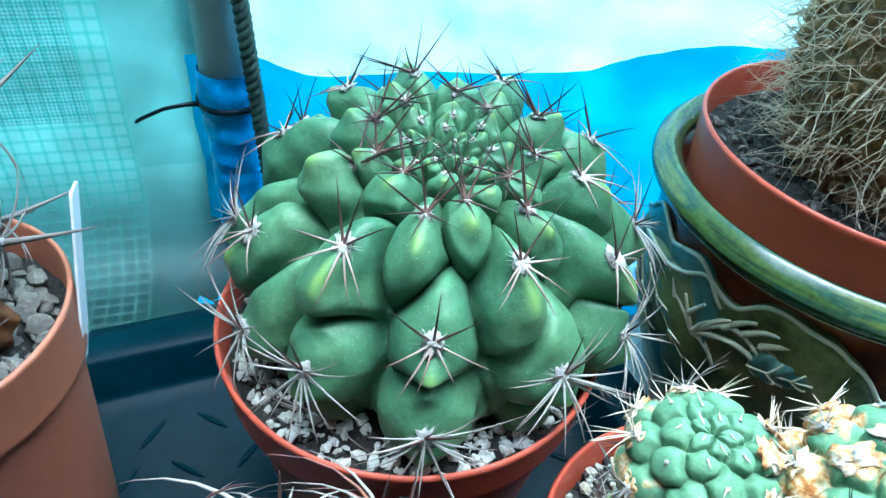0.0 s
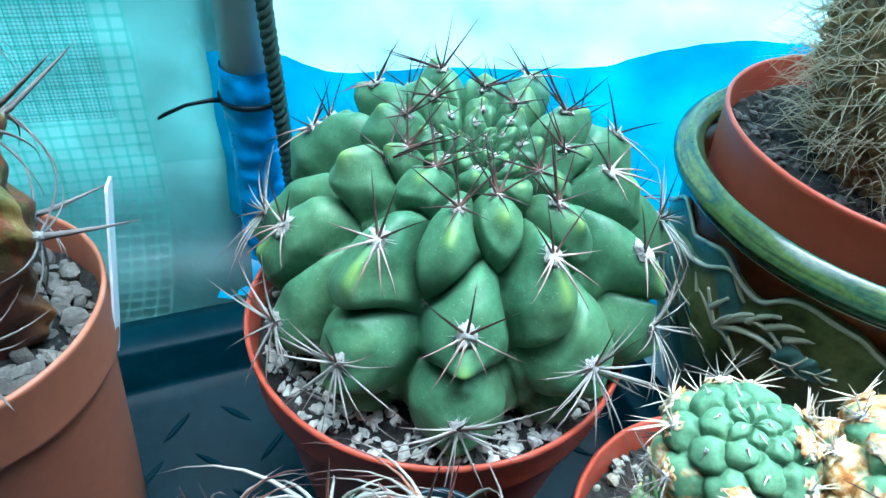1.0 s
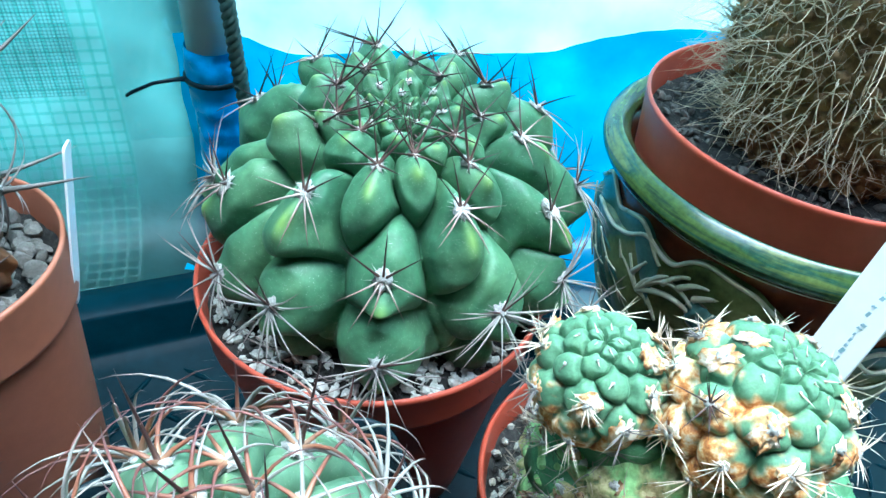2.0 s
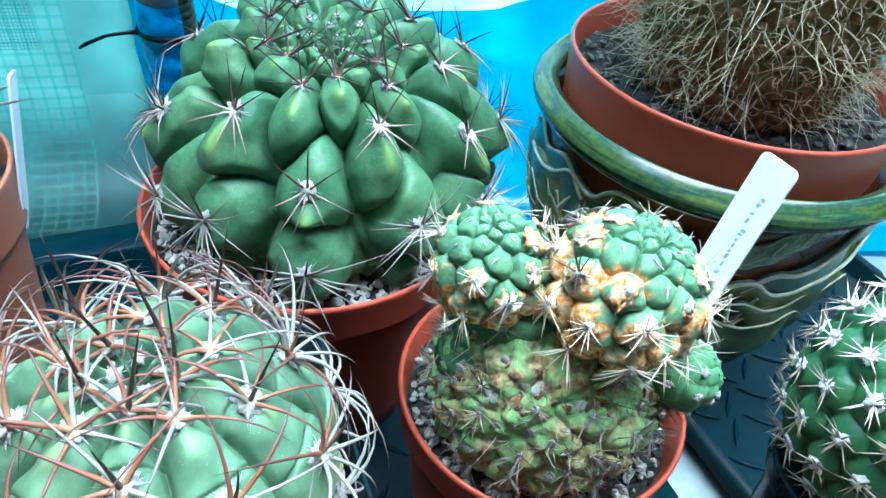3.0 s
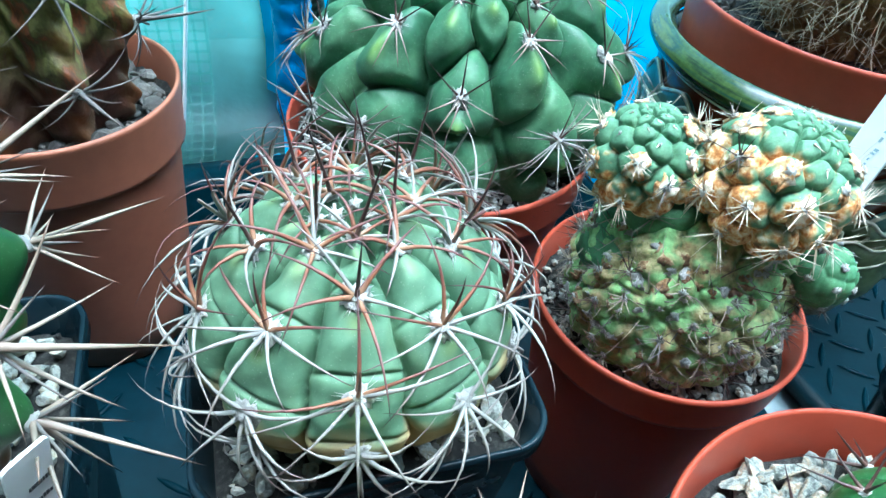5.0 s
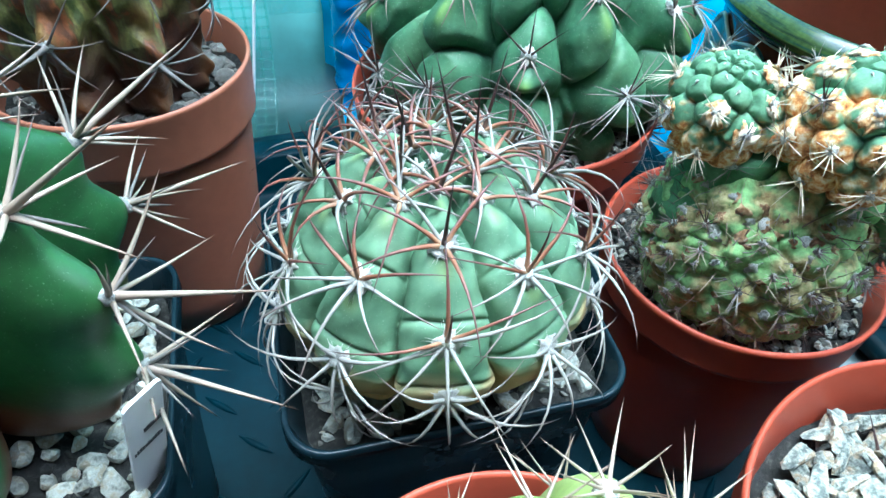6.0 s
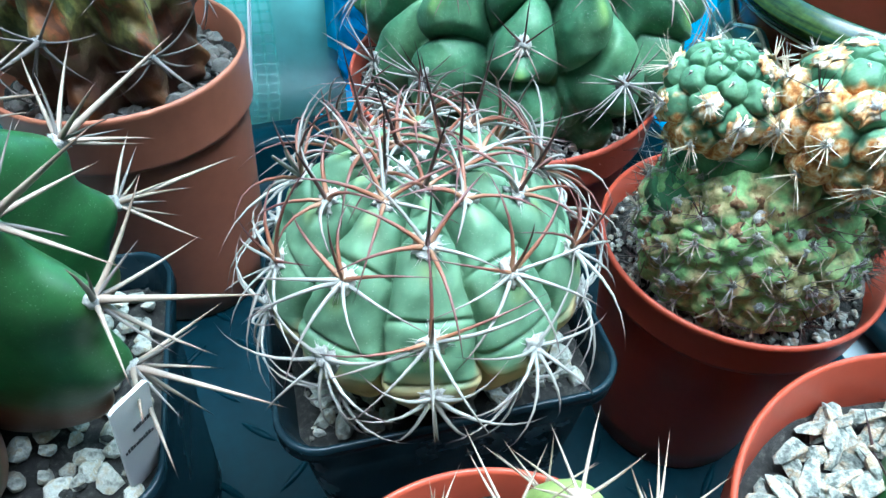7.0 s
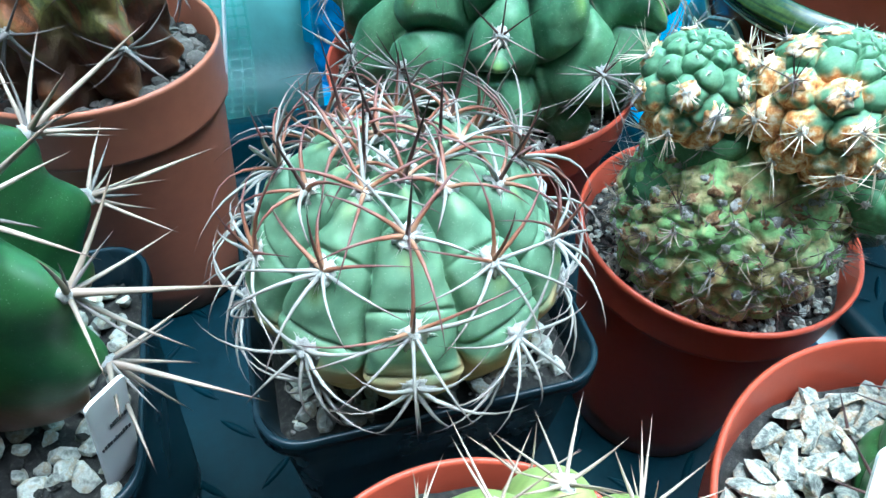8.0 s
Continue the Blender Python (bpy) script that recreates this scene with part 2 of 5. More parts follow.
def sheet_material(name, colour, through_amount, bump_strength, bump_scale, rough=0.35, dark=0.82, gloss=0.06, scatter=0.35):
    """Thin plastic sheet: some light goes straight through, the rest is scattered on both sides."""
    m = bpy.data.materials.new(name)
    m.use_nodes = True
    nt = m.node_tree
    nt.nodes.remove(nt.nodes["Principled BSDF"])
    out = nt.nodes["Material Output"]
    co = nt.nodes.new("ShaderNodeTexCoord")
    n = nt.nodes.new("ShaderNodeTexNoise")
    n.inputs["Scale"].default_value, n.inputs["Detail"].default_value = bump_scale, 5
    nt.links.new(co.outputs["Object"], n.inputs["Vector"])
    ramp = nt.nodes.new("ShaderNodeValToRGB")
    ramp.color_ramp.elements[0].position, ramp.color_ramp.elements[1].position = 0.3, 0.7
    ramp.color_ramp.elements[0].color = (*[c * dark for c in colour], 1)
    ramp.color_ramp.elements[1].color = (*colour, 1)
    nt.links.new(n.outputs[0], ramp.inputs[0])
    bn = nt.nodes.new("ShaderNodeBump")
    bn.inputs["Strength"].default_value, bn.inputs["Distance"].default_value = bump_strength, 0.004
    nt.links.new(n.outputs[0], bn.inputs["Height"])
    tl, df, gl, tr = (nt.nodes.new("ShaderNodeBsdf" + k) for k in ("Translucent", "Diffuse", "Glossy", "Transparent"))
    gl.inputs["Roughness"].default_value = rough
    for node in (tl, df):
        nt.links.new(ramp.outputs[0], node.inputs["Color"])
    for node in (tl, df, gl):
        nt.links.new(bn.outputs[0], node.inputs["Normal"])
    tr.inputs["Color"].default_value = (*colour, 1)

    def mix(f, a, b):
        x = nt.nodes.new("ShaderNodeMixShader")
        x.inputs[0].default_value = f
        nt.links.new(a.outputs[0], x.inputs[1])
        nt.links.new(b.outputs[0], x.inputs[2])
        return x

    nt.links.new(mix(through_amount, mix(gloss, mix(scatter, tl, df), gl), tr).outputs[0], out.inputs["Surface"])
    return m


# Film colour is blotched for its cloudiness and for bright patches of light behind.
film_white = sheet_material("milky_film", (0.168, 0.335, 0.352), 0.10, 0.6, 20, 0.35, 0.40)
film_green = sheet_material("green_mesh_film", (0.037, 0.115, 0.106), 0.05, 0.30, 30, 0.45, 0.6, 0.02, 0.35)
film_clear = sheet_material("clear_film_strip", (0.80, 0.93, 0.93), 0.80, 0.9, 85, 0.14, 0.9, 0.36, 0.08)
# Dark opaque surface of the unseen walls and roof part that hold light back.
light_block = make_material("dull_green_shading", [(0.3, (0.012, 0.020, 0.019)), (0.7, (0.022, 0.032, 0.030))], 8, rough=0.8, bump=0.2)
film_roof = sheet_material("roof_film", (0.90, 0.97, 0.97), 0.70, 0.2, 6)
thread_green = sheet_material("green_thread", (0.66, 0.95, 0.90), 0.86, 0.0, 60)
tarp_blue = sheet_material("blue_tarpaulin", (0.045, 0.52, 0.85), 0.0, 0.9, 20, 0.30, 0.6, 0.06)
wrap_blue = make_material("blue_wrap", [(0.3, (0.012, 0.26, 0.66)), (0.7, (0.03, 0.42, 0.82))], 30, rough=0.28, bump=0.5, bump_scale=120, bump_dist=0.002)
thread_grey = sheet_material("grey_gauze", (0.60, 0.76, 0.78), 0.80, 0.0, 60)


# ---- mesh helpers ----
def link_mesh(name, verts, faces, mats, parent=None, label="", smooth=True, attrs=None, index=None):
    me = bpy.data.meshes.new(name)
    me.from_pydata([tuple(map(float, v)) for v in verts], [], [tuple(map(int, f)) for f in faces])
    for m in mats if isinstance(mats, (list, tuple)) else [mats]:
        me.materials.append(m)
    if index is not None:
        me.polygons.foreach_set("material_index", np.asarray(index, dtype=np.int32))
    me.polygons.foreach_set("use_smooth", [smooth] * len(me.polygons))
    for key, values in (attrs or {}).items():
        me.attributes.new(key, "FLOAT", "POINT").data.foreach_set("value", np.asarray(values, dtype=np.float32))
    me.update()
    ob = new(name, me)
    ob.parent = parent
    if label:
        ob["label"] = label
    return ob


def thing(name, x, y, z, label, category, group="", turn=0.0):
    ob = new(name)
    ob.empty_display_size = 0.01
    ob.matrix_basis = pose(x, y, z, 0, 0, turn)
    return tagged(ob, label, category, group)


def loft(loops, cap_start=True, cap_end=True):
    """Vertices and faces of closed loops of equal length, joined one to the next."""
    n = len(loops[0])
    verts = [p for loop in loops for p in loop]
    faces = [(a * n + k, a * n + (k + 1) % n, (a + 1) * n + (k + 1) % n, (a + 1) * n + k) for a in range(len(loops) - 1) for k in range(n)]
    if cap_start:
        faces.append(tuple(range(n))[::-1])
    if cap_end:
        faces.append(tuple((len(loops) - 1) * n + k for k in range(n)))
    return verts, faces


def ring(r, z, n=72):
    return [(r * math.cos(2 * math.pi * k / n), r * math.sin(2 * math.pi * k / n), z) for k in range(n)]


def round_square(half, corner, z, n=8):
    pts = []
    for q, (sx, sy) in enumerate(((1, 1), (-1, 1), (-1, -1), (1, -1))):
        for k in range(n + 1):
            a = math.pi / 2 * (q + k / n)
            pts.append((sx * (half - corner) + corner * math.cos(a), sy * (half - corner) + corner * math.sin(a), z))
    return pts


def round_pot(parent, rim_r, height, base_r, band, mat, wall=0.0016, label=""):
    """A moulded plastic pot with a banded rim, open at the top."""
    taper = (rim_r - base_r) / height
    body_top = rim_r - 0.0022 - taper * band
    prof = [(base_r - 0.003, 0), (base_r, 0.002)]
    prof += [(base_r + (body_top - base_r) * k / 6, 0.002 + (height - band - 0.0035) * k / 6) for k in range(1, 7)]
    skirt = rim_r - 0.0004 - 0.5 * taper * band
    prof += [(body_top, height - band - 0.0002), (body_top + 0.0003, height - band), (skirt - 0.0004, height - band + 0.0001), (skirt, height - band + 0.0006), (skirt + 0.0001, height - band + 0.0025), (rim_r - 0.0004, height - 0.003), (rim_r, height - 0.0012),
             (rim_r - 0.0006, height), (rim_r - wall, height), (rim_r - wall - 0.0006, height - 0.0012)]
    prof += [(rim_r - wall - 0.0012 - taper * band, height - band), (base_r - wall, 0.006), (0.004, 0.006)]
    v, f = loft([ring(r, z, 96) for r, z in prof])
    return link_mesh("pot", v, f, mat, parent, label)


def square_pot(parent, half, height, mat, label=""):
    base = half * 0.74
    prof = [(base - 0.002, 0.008, 0), (base, 0.010, 0.002)]
    prof += [(base + (half - 0.004 - base) * k / 5, 0.011, 0.002 + (height - 0.010) * k / 5) for k in range(1, 6)]
    prof += [(half - 0.0030, 0.0125, height - 0.0072), (half - 0.0004, 0.0140, height - 0.0070), (half, 0.0142, height - 0.0066), (half, 0.0142, height - 0.0008), (half - 0.0003, 0.0141, height - 0.0002), (half - 0.0006, 0.0140, height),
             (half - 0.0014, 0.0136, height), (half - 0.0018, 0.0134, height - 0.0004), (half - 0.0022, 0.0132, height - 0.0014), (half - 0.0060, 0.012, height - 0.014), (base - 0.002, 0.009, 0.006)]
    v, f = loft([round_square(h, c, z) for h, c, z in prof])
    return link_mesh("pot", v, f, mat, parent, label)


def soil_disc(parent, r, z, seed, square=False, rough=0.0016):
    rnd = random.Random(seed)
    loops = []
    for k in range(1, 15):
        q = k / 14
        loop = round_square(r * q, 0.012 * q, z) if square else ring(r * q, z, 60)
        loops.append([(x, y, z + rough * 2 * noise.noise((x * 160 + seed, y * 160, 0.3)) + rnd.uniform(-rough, rough) * 0.5) for x, y, z in loop])
    v, f = loft(loops, True, False)
    return link_mesh("soil", v, [q[::-1] for q in f], soil, parent)


ICO = []
for sub in (1, 2, 3):
    bm = bmesh.new()
    bmesh.ops.create_icosphere(bm, subdivisions=sub, radius=1.0)
    bm.verts.ensure_lookup_table()
    ICO.append((np.array([v.co[:] for v in bm.verts]), np.array([[v.index for v in f.verts] for f in bm.faces])))
    bm.free()


def stone_shape(rng, cuts=7, flat=0.6, sub=1):
    """A broken stone: a ball cut by random planes."""
    v = ICO[sub][0].copy()
    for _ in range(cuts):
        n = rng.normal(size=3)
        n /= np.linalg.norm(n)
        over = v @ n - rng.uniform(0.45, 0.8)
        v -= np.clip(over, 0, None)[:, None] * n
    v += rng.normal(size=v.shape) * 0.02
    return v * np.array([1.0, rng.uniform(0.6, 0.9), flat * rng.uniform(0.7, 1.2)])


def spin(rng, level=0.5):
    return np.array(Euler((rng.normal() * level, rng.normal() * level, rng.uniform(0, 6.28))).to_matrix())


def grit(parent, inner, outer, z, count, size, mat, seed, name="gravel", square=False, label=""):
    """Small stones lying on the soil, joined."""
    rng = np.random.default_rng(seed)
    shapes = [stone_shape(rng, sub=0) for _ in range(8)]
    V, F, n = [], [], 0
    while len(V) < count:
        if square:
            x, y = rng.uniform(-outer, outer, 2)
            if math.hypot(x, y) < inner:
                continue
        else:
            a, r = rng.uniform(0, 6.283), math.sqrt(rng.uniform(inner**2, outer**2))
            x, y = r * math.cos(a), r * math.sin(a)
        s = size * rng.uniform(0.45, 1.25)
        v = (shapes[rng.integers(8)] * s) @ spin(rng).T + (x, y, z + s * rng.uniform(0.0, 0.6))
        V.append(v)
        F.append(ICO[0][1] + n)
        n += len(v)
    return tagged(link_mesh(name, np.concatenate(V), np.concatenate(F), mat, parent, label, smooth=False), kind="stuff")


def stones(parent, inner, outer, z, count, size, mat, seed, flat=0.6, square=False, level=0.4, slim=1.0):
    """Stones large enough to be picked up singly."""
    rng = np.random.default_rng(seed)
    meshes = []
    for k in range(7):
        v = stone_shape(rng, 8, flat, 1)
        me = bpy.data.meshes.new("stone")
        me.from_pydata((v * (size * slim, size / slim, size)).tolist(), [], ICO[1][1].tolist())
        me.materials.append(mat)
        meshes.append(me)
    placed = []
    tries = 0
    while len(placed) < count and tries < 4000:
        tries += 1
        if square:
            x, y = rng.uniform(-outer, outer, 2)
            if math.hypot(x, y) < inner:
                continue
        else:
            a, r = rng.uniform(0, 6.283), math.sqrt(rng.uniform(inner**2, outer**2))
            x, y = r * math.cos(a), r * math.sin(a)
        s = size * rng.uniform(0.6, 1.2)
        if any(math.hypot(x - u, y - w) < 0.50 * (s + q) for u, w, q in placed) and tries < 2500:
            continue
        placed.append((x, y, s))
        ob = new("stone", meshes[rng.integers(7)])
        ob.parent = parent
        ob.matrix_basis = Matrix.Translation((x, y, z + s * flat * rng.uniform(0.2, 0.7))) @ Euler((rng.normal() * level, rng.normal() * level, rng.uniform(0, 6.28))).to_matrix().to_4x4() @ Matrix.Diagonal((s / size, s / size, s / size, 1))


# ---- cactus parts ----
class Tuft:
    """Collects the wool and spines of areoles; each piece becomes a mesh of its own, or all are joined."""

    def __init__(self):
        self.pieces = []

    def spine(self, p, d, length, r, bend=(0, 0, 0), slot=1, sides=6, segs=7, wander=0.0):
        d, bend = np.asarray(d, float), np.asarray(bend, float)
        d = d / np.linalg.norm(d)
        a = np.cross(d, (0.31, 0.17, 0.93))
        a /= np.linalg.norm(a)
        b = np.cross(d, a)
        turn = np.linspace(0, 2 * np.pi, sides, endpoint=False)
        circle = np.cos(turn)[:, None] * a + np.sin(turn)[:, None] * b
        v, along, f = [], [], []
        for k in range(segs):
            s = k / segs
            c = p + d * length * s + bend * length * s * s + wander * length * math.sin(5 * s + length * 3e4) * b
            v.append(c + circle * r * (1 - s) ** 0.75 * (1.25 if k == 0 else 1.0))
            along += [s] * sides
        v.append([p + d * length + bend * length])
        along.append(1.0)
        for k in range(segs - 1):
            for j in range(sides):
                f.append((k * sides + j, k * sides + (j + 1) % sides, (k + 1) * sides + (j + 1) % sides, (k + 1) * sides + j))
        top, last = segs * sides, (segs - 1) * sides
        f += [(last + j, last + (j + 1) % sides, top) for j in range(sides)]
        self.pieces.append(("spine", np.concatenate(v), f, along, slot))

    def blob(self, p, n, r, rng, flat=0.55, slot=0, rough=0.17, name="areole", up=None, lumps=0.0):
        """A woolly tuft with a ragged surface. lumps: how far it breaks into knots."""
        n = np.asarray(n) / np.linalg.norm(n)
        ball = ICO[2 if lumps else 1]
        v = ball[0] * (1 + rng.normal(size=(len(ball[0]), 1)) * rough)
        if lumps:
            seed = rng.uniform(0, 60)
            v = v * np.array([[1 + lumps * (noise.noise((q[0] * 2.2 + seed, q[1] * 2.2, q[2] * 2.2)) + 0.6 * noise.noise((q[0] * 5 + seed, q[1] * 5, q[2] * 5)))] for q in ball[0].tolist()])
        v = v - np.outer(v @ n, n) * (1 - flat)
        if up is not None:
            v = v + np.outer(v @ up, up) * 0.45
        self.pieces.append((name, v * r + p, ball[1].tolist(), [0.0] * len(v), slot))

    def link(self, mats, parent, matrix, joined=None):
        """One mesh a piece; the spines hang under the first tuft of wool. joined: collects the spines instead."""
        wool_ob = None
        for name, v, f, along, slot in self.pieces:
            if name == "spine" and joined is not None:
                joined.pieces.append((name, v, f, along, slot))
                continue
            ob = link_mesh(name, v, f, mats[slot], parent if wool_ob is None or name != "spine" else wool_ob, attrs={"along": along})
            if wool_ob is None or name != "spine":
                ob.matrix_basis = matrix
            wool_ob = wool_ob or ob

    def link_joined(self, name, mats, parent, matrix, label=""):
        if not self.pieces:
            return None
        V, F, A, M, n = [], [], [], [], 0
        for _, v, f, along, slot in self.pieces:
            V.append(v)
            F += [tuple(k + n for k in q) for q in f]
            A += along
            M += [slot] * len(f)
            n += len(v)
        ob = link_mesh(name, np.concatenate(V), F, mats, parent, label, attrs={"along": A}, index=M)
        ob.matrix_basis = matrix
        return tagged(ob, kind="stuff")


def body_mesh(name, parent, mat, radius_of, nu, nv, theta_max, attrs_of, label=""):
    """A body of revolution-like form: radius_of(theta, azimuth) gives places; azimuth 0 looks to -y."""
    th = np.linspace(0.012, theta_max, nv)
    az = np.linspace(-np.pi, np.pi, nu, endpoint=False)
    TH, AZ = np.meshgrid(th, az, indexing="ij")
    P = radius_of(TH, AZ)
    V = np.concatenate([P.reshape(-1, 3), P[0].mean(0)[None]])
    a = np.arange(nv - 1)[:, None] * nu
    k = np.arange(nu)[None]
    k2 = (k + 1) % nu
    F = np.stack([a + k, a + nu + k, a + nu + k2, a + k2], -1).reshape(-1, 4).tolist()
    F += [(int(j), int((j + 1) % nu), nv * nu) for j in range(nu)]
    attrs = {key: np.append(val.ravel(), val[0].mean()) for key, val in attrs_of(TH, AZ).items()}
    return link_mesh(name, V, F, mat, parent, label, attrs=attrs)


class Tubercled:
    """A globular body of tubercles that stand in alternating rings, with creases between them."""

    def __init__(self, rx, rz, rings, count, depth, stretch=1.0, chin=0.0, az0=0.0, jitter=0.0, seed=1, drop=0.3, dip=0.0, round_power=2.2, low=None, ry=None, cap=1.15, rounding=0.0, pinch=0.0, blotch=0.0, under=1.0, shoulder=0.0, lean=0.0, warp=0.0, reach=1.0, waist=0.0, dent=0.0, sharp=9.0, waist_from=1.55, chin_at=0.58, spots=(), necks=()):
        rng = np.random.default_rng(seed)
        self.rx, self.ry, self.rz, self.depth, self.stretch, self.chin, self.dip, self.power, self.low, self.cap, self.round = rx, ry or rx, rz, depth, stretch, chin, dip, round_power, low, cap, rounding
        self.pinch, self.blotch, self.under, self.chin_at, self.necks = pinch, blotch, under, chin_at, necks
        self.shoulder, self.lean, self.warp, self.reach, self.waist, self.dent, self.phase, self.sharp, self.waist_from = shoulder, lean, warp, reach, waist, dent, seed, sharp, waist_from
        self.tubs = []
        for j, deg in enumerate(rings):
            step = abs(rings[max(j - 1, 0)] - rings[min(j + 1, len(rings) - 1)]) / 2 * (2 if j in (0, len(rings) - 1) else 1)
            for i in range(count):
                az = az0 + 2 * np.pi * (i + 0.5 * (j % 2)) / count + rng.normal() * jitter * 2 * np.pi / count
                self.tubs.append((radians(deg + drop * step + rng.normal() * jitter * step), (az + np.pi) % (2 * np.pi) - np.pi, radians(step), rng.uniform(0.9, 1.1), j, drop))
        for deg, turn, size, low_by in spots:
            level = int(np.searchsorted((9, 12.5, 30, 44, 56), deg))
            self.tubs.append((radians(deg + low_by * size), radians(turn), radians(size), 1.0, (10, 9, 5, 4, 3, 1)[level], low_by))

    def fields(self, TH, AZ):
        d1, total = np.full(TH.shape, 9.0), np.zeros(TH.shape)
        size, chin, rise = np.zeros(TH.shape), np.zeros(TH.shape), np.zeros(TH.shape)
        if self.warp:
            AZ, TH = (AZ + self.warp * (np.sin(5 * AZ + 9 * TH + self.phase) + 0.6 * np.sin(11 * AZ - 16 * TH + self.phase)),
                      TH + 0.7 * self.warp * (np.sin(7 * AZ - 8 * TH + 2 * self.phase) + 0.5 * np.sin(13 * AZ + 15 * TH)))
        nearest, kept = np.zeros(TH.shape, dtype=np.int32), {}
        for k, (th, az, s, w, _, drop) in enumerate(self.tubs):
            away = min(1.0, max(0.0, (th - 0.26) / 0.35))
            da = ((AZ - az + np.pi) % (2 * np.pi) - np.pi) * np.sin((TH + th) / 2) * (1 + (self.stretch - 1) * min(away, max(0.45, (1.15 - th) / 0.40)))
            dt = TH - th
            da = da * (1 + self.pinch * away * np.clip(-dt / s, 0, 1.4))
            dt = np.where(dt < 0, dt * (1 + (self.reach - 1) * away), dt)
            d = np.sqrt(da**2 + dt**2) / (s * w)
            near = d < d1
            nearest = np.where(near, k, nearest)
            if any(k in pair for pair in self.necks):
                kept[k] = d
            total += np.exp(-self.sharp * d)
            d1 = np.where(near, d, d1)
            size = np.where(near, s, size)
            rise = np.where(near, dt / s, rise)
            chin = np.maximum(chin, np.exp(-(da**2 + (dt - (self.chin_at - drop) * s) ** 2) / (0.36 * s) ** 2))
        for a, b in self.necks:
            total = total - np.where(nearest == a, np.exp(-self.sharp * kept[b]), 0) - np.where(nearest == b, np.exp(-self.sharp * kept[a]), 0)
        d2 = -np.log(np.clip(total - np.exp(-self.sharp * d1), 1e-30, None)) / self.sharp
        crease = np.clip((d2 - d1 + 0.54 / self.sharp) / (np.abs(d2) + d1 + 1e-6), 0, 1)
        cap = np.sqrt(np.clip(1 - (d1 / self.cap) ** 2, 0, 1))
        edge = np.clip(1 - (1 - crease) ** self.power, 0, 1) ** 0.5
        bump = (1 - self.round) * edge + self.round * cap * np.clip(1 - (1 - crease) ** 6, 0, 1)
        if self.shoulder:
            wall = np.sqrt(1 - (1 - np.clip(crease / self.shoulder, 0, 1)) ** 2)
            dome = np.sqrt(np.clip(1 - (d1 / self.cap) ** 2, 0.02, 1)) * (1 + self.lean * np.clip(rise, -1, 1))
            bump = wall * (1 - self.round + self.round * dome)
        return bump, chin, size

    def place(self, TH, AZ):
        bump, chin, size = self.fields(TH, AZ)
        biggest = max(t[2] for t in self.tubs)
        out = (self.depth * bump + self.chin * chin) * np.clip(0.35 + 0.65 * size / biggest, 0, 1)
        if self.dent:
            out = out + self.dent * (np.sin(9 * AZ + 13 * TH) * np.sin(6 * AZ - 21 * TH + 1.0) + 0.6 * np.sin(23 * AZ + 5 * TH) * np.sin(31 * TH + 4 * AZ))
        zz = np.cos(TH) * self.rz * np.where(TH > np.pi / 2, self.under, 1.0) - self.dip * np.exp(-(TH / 0.35) ** 2)
        nx, nz = np.sin(TH) / self.rx, np.cos(TH) / self.rz
        ln = np.sqrt(nx**2 + nz**2)
        r = np.sin(TH) * self.rx * (1 - self.waist * np.clip((TH - self.waist_from) / 0.75, 0, 1) ** 1.3) + out * nx / ln
        return np.stack([np.sin(AZ) * r, -np.cos(AZ) * r * self.ry / self.rx, zz + out * nz / ln], -1)

    def build(self, name, parent, mat, nu=260, nv=150, theta_max=2.3, label=""):
        def attrs(TH, AZ):
            _, chin, _ = self.fields(TH, AZ)
            low = np.zeros(TH.shape)
            if self.low:
                low = (TH - radians(self.low[0])) / radians(self.low[1]) + 0.25 * np.sin(AZ * 7) * np.sin(TH * 9 + AZ * 3)
                if self.blotch:
                    P = self.place(TH, AZ) * (3.2 / self.rx)
                    spots = np.array([noise.noise(q) + 0.6 * noise.noise((q[0] * 2.3, q[1] * 2.3, q[2] * 2.3)) for q in P.reshape(-1, 3).tolist()]).reshape(TH.shape)
                    low = (low + self.blotch * spots) * 1.6
                low = np.clip(low, 0, 1)
            return {"chin": chin**5, "low": low}

        return body_mesh(name, parent, mat, self.place, nu, nv, theta_max, attrs, label)

    def areoles(self):
        """Place, normal and upward way of each areole, and its ring."""
        found = []
        for th, az, s, w, j, drop in self.tubs:
            t = max(0.02, th - drop * s)
            e = 0.02
            p = self.place(np.array([t, t + e, t]), np.array([az, az, az + e / max(np.sin(t), 0.1)]))
            up, side = p[0] - p[1], p[2] - p[0]
            n = np.cross(side, up)
            n = n / np.linalg.norm(n)
            radial = np.array([np.sin(az) * np.sin(t), -np.cos(az) * np.sin(t), np.cos(t)])
            n = n if n @ radial > 0 else -n
            n = n + 0.8 * radial
            n /= np.linalg.norm(n)
            up = up - (up @ n) * n
            found.append((p[0], n, up / np.linalg.norm(up), t, az, j))
        return found


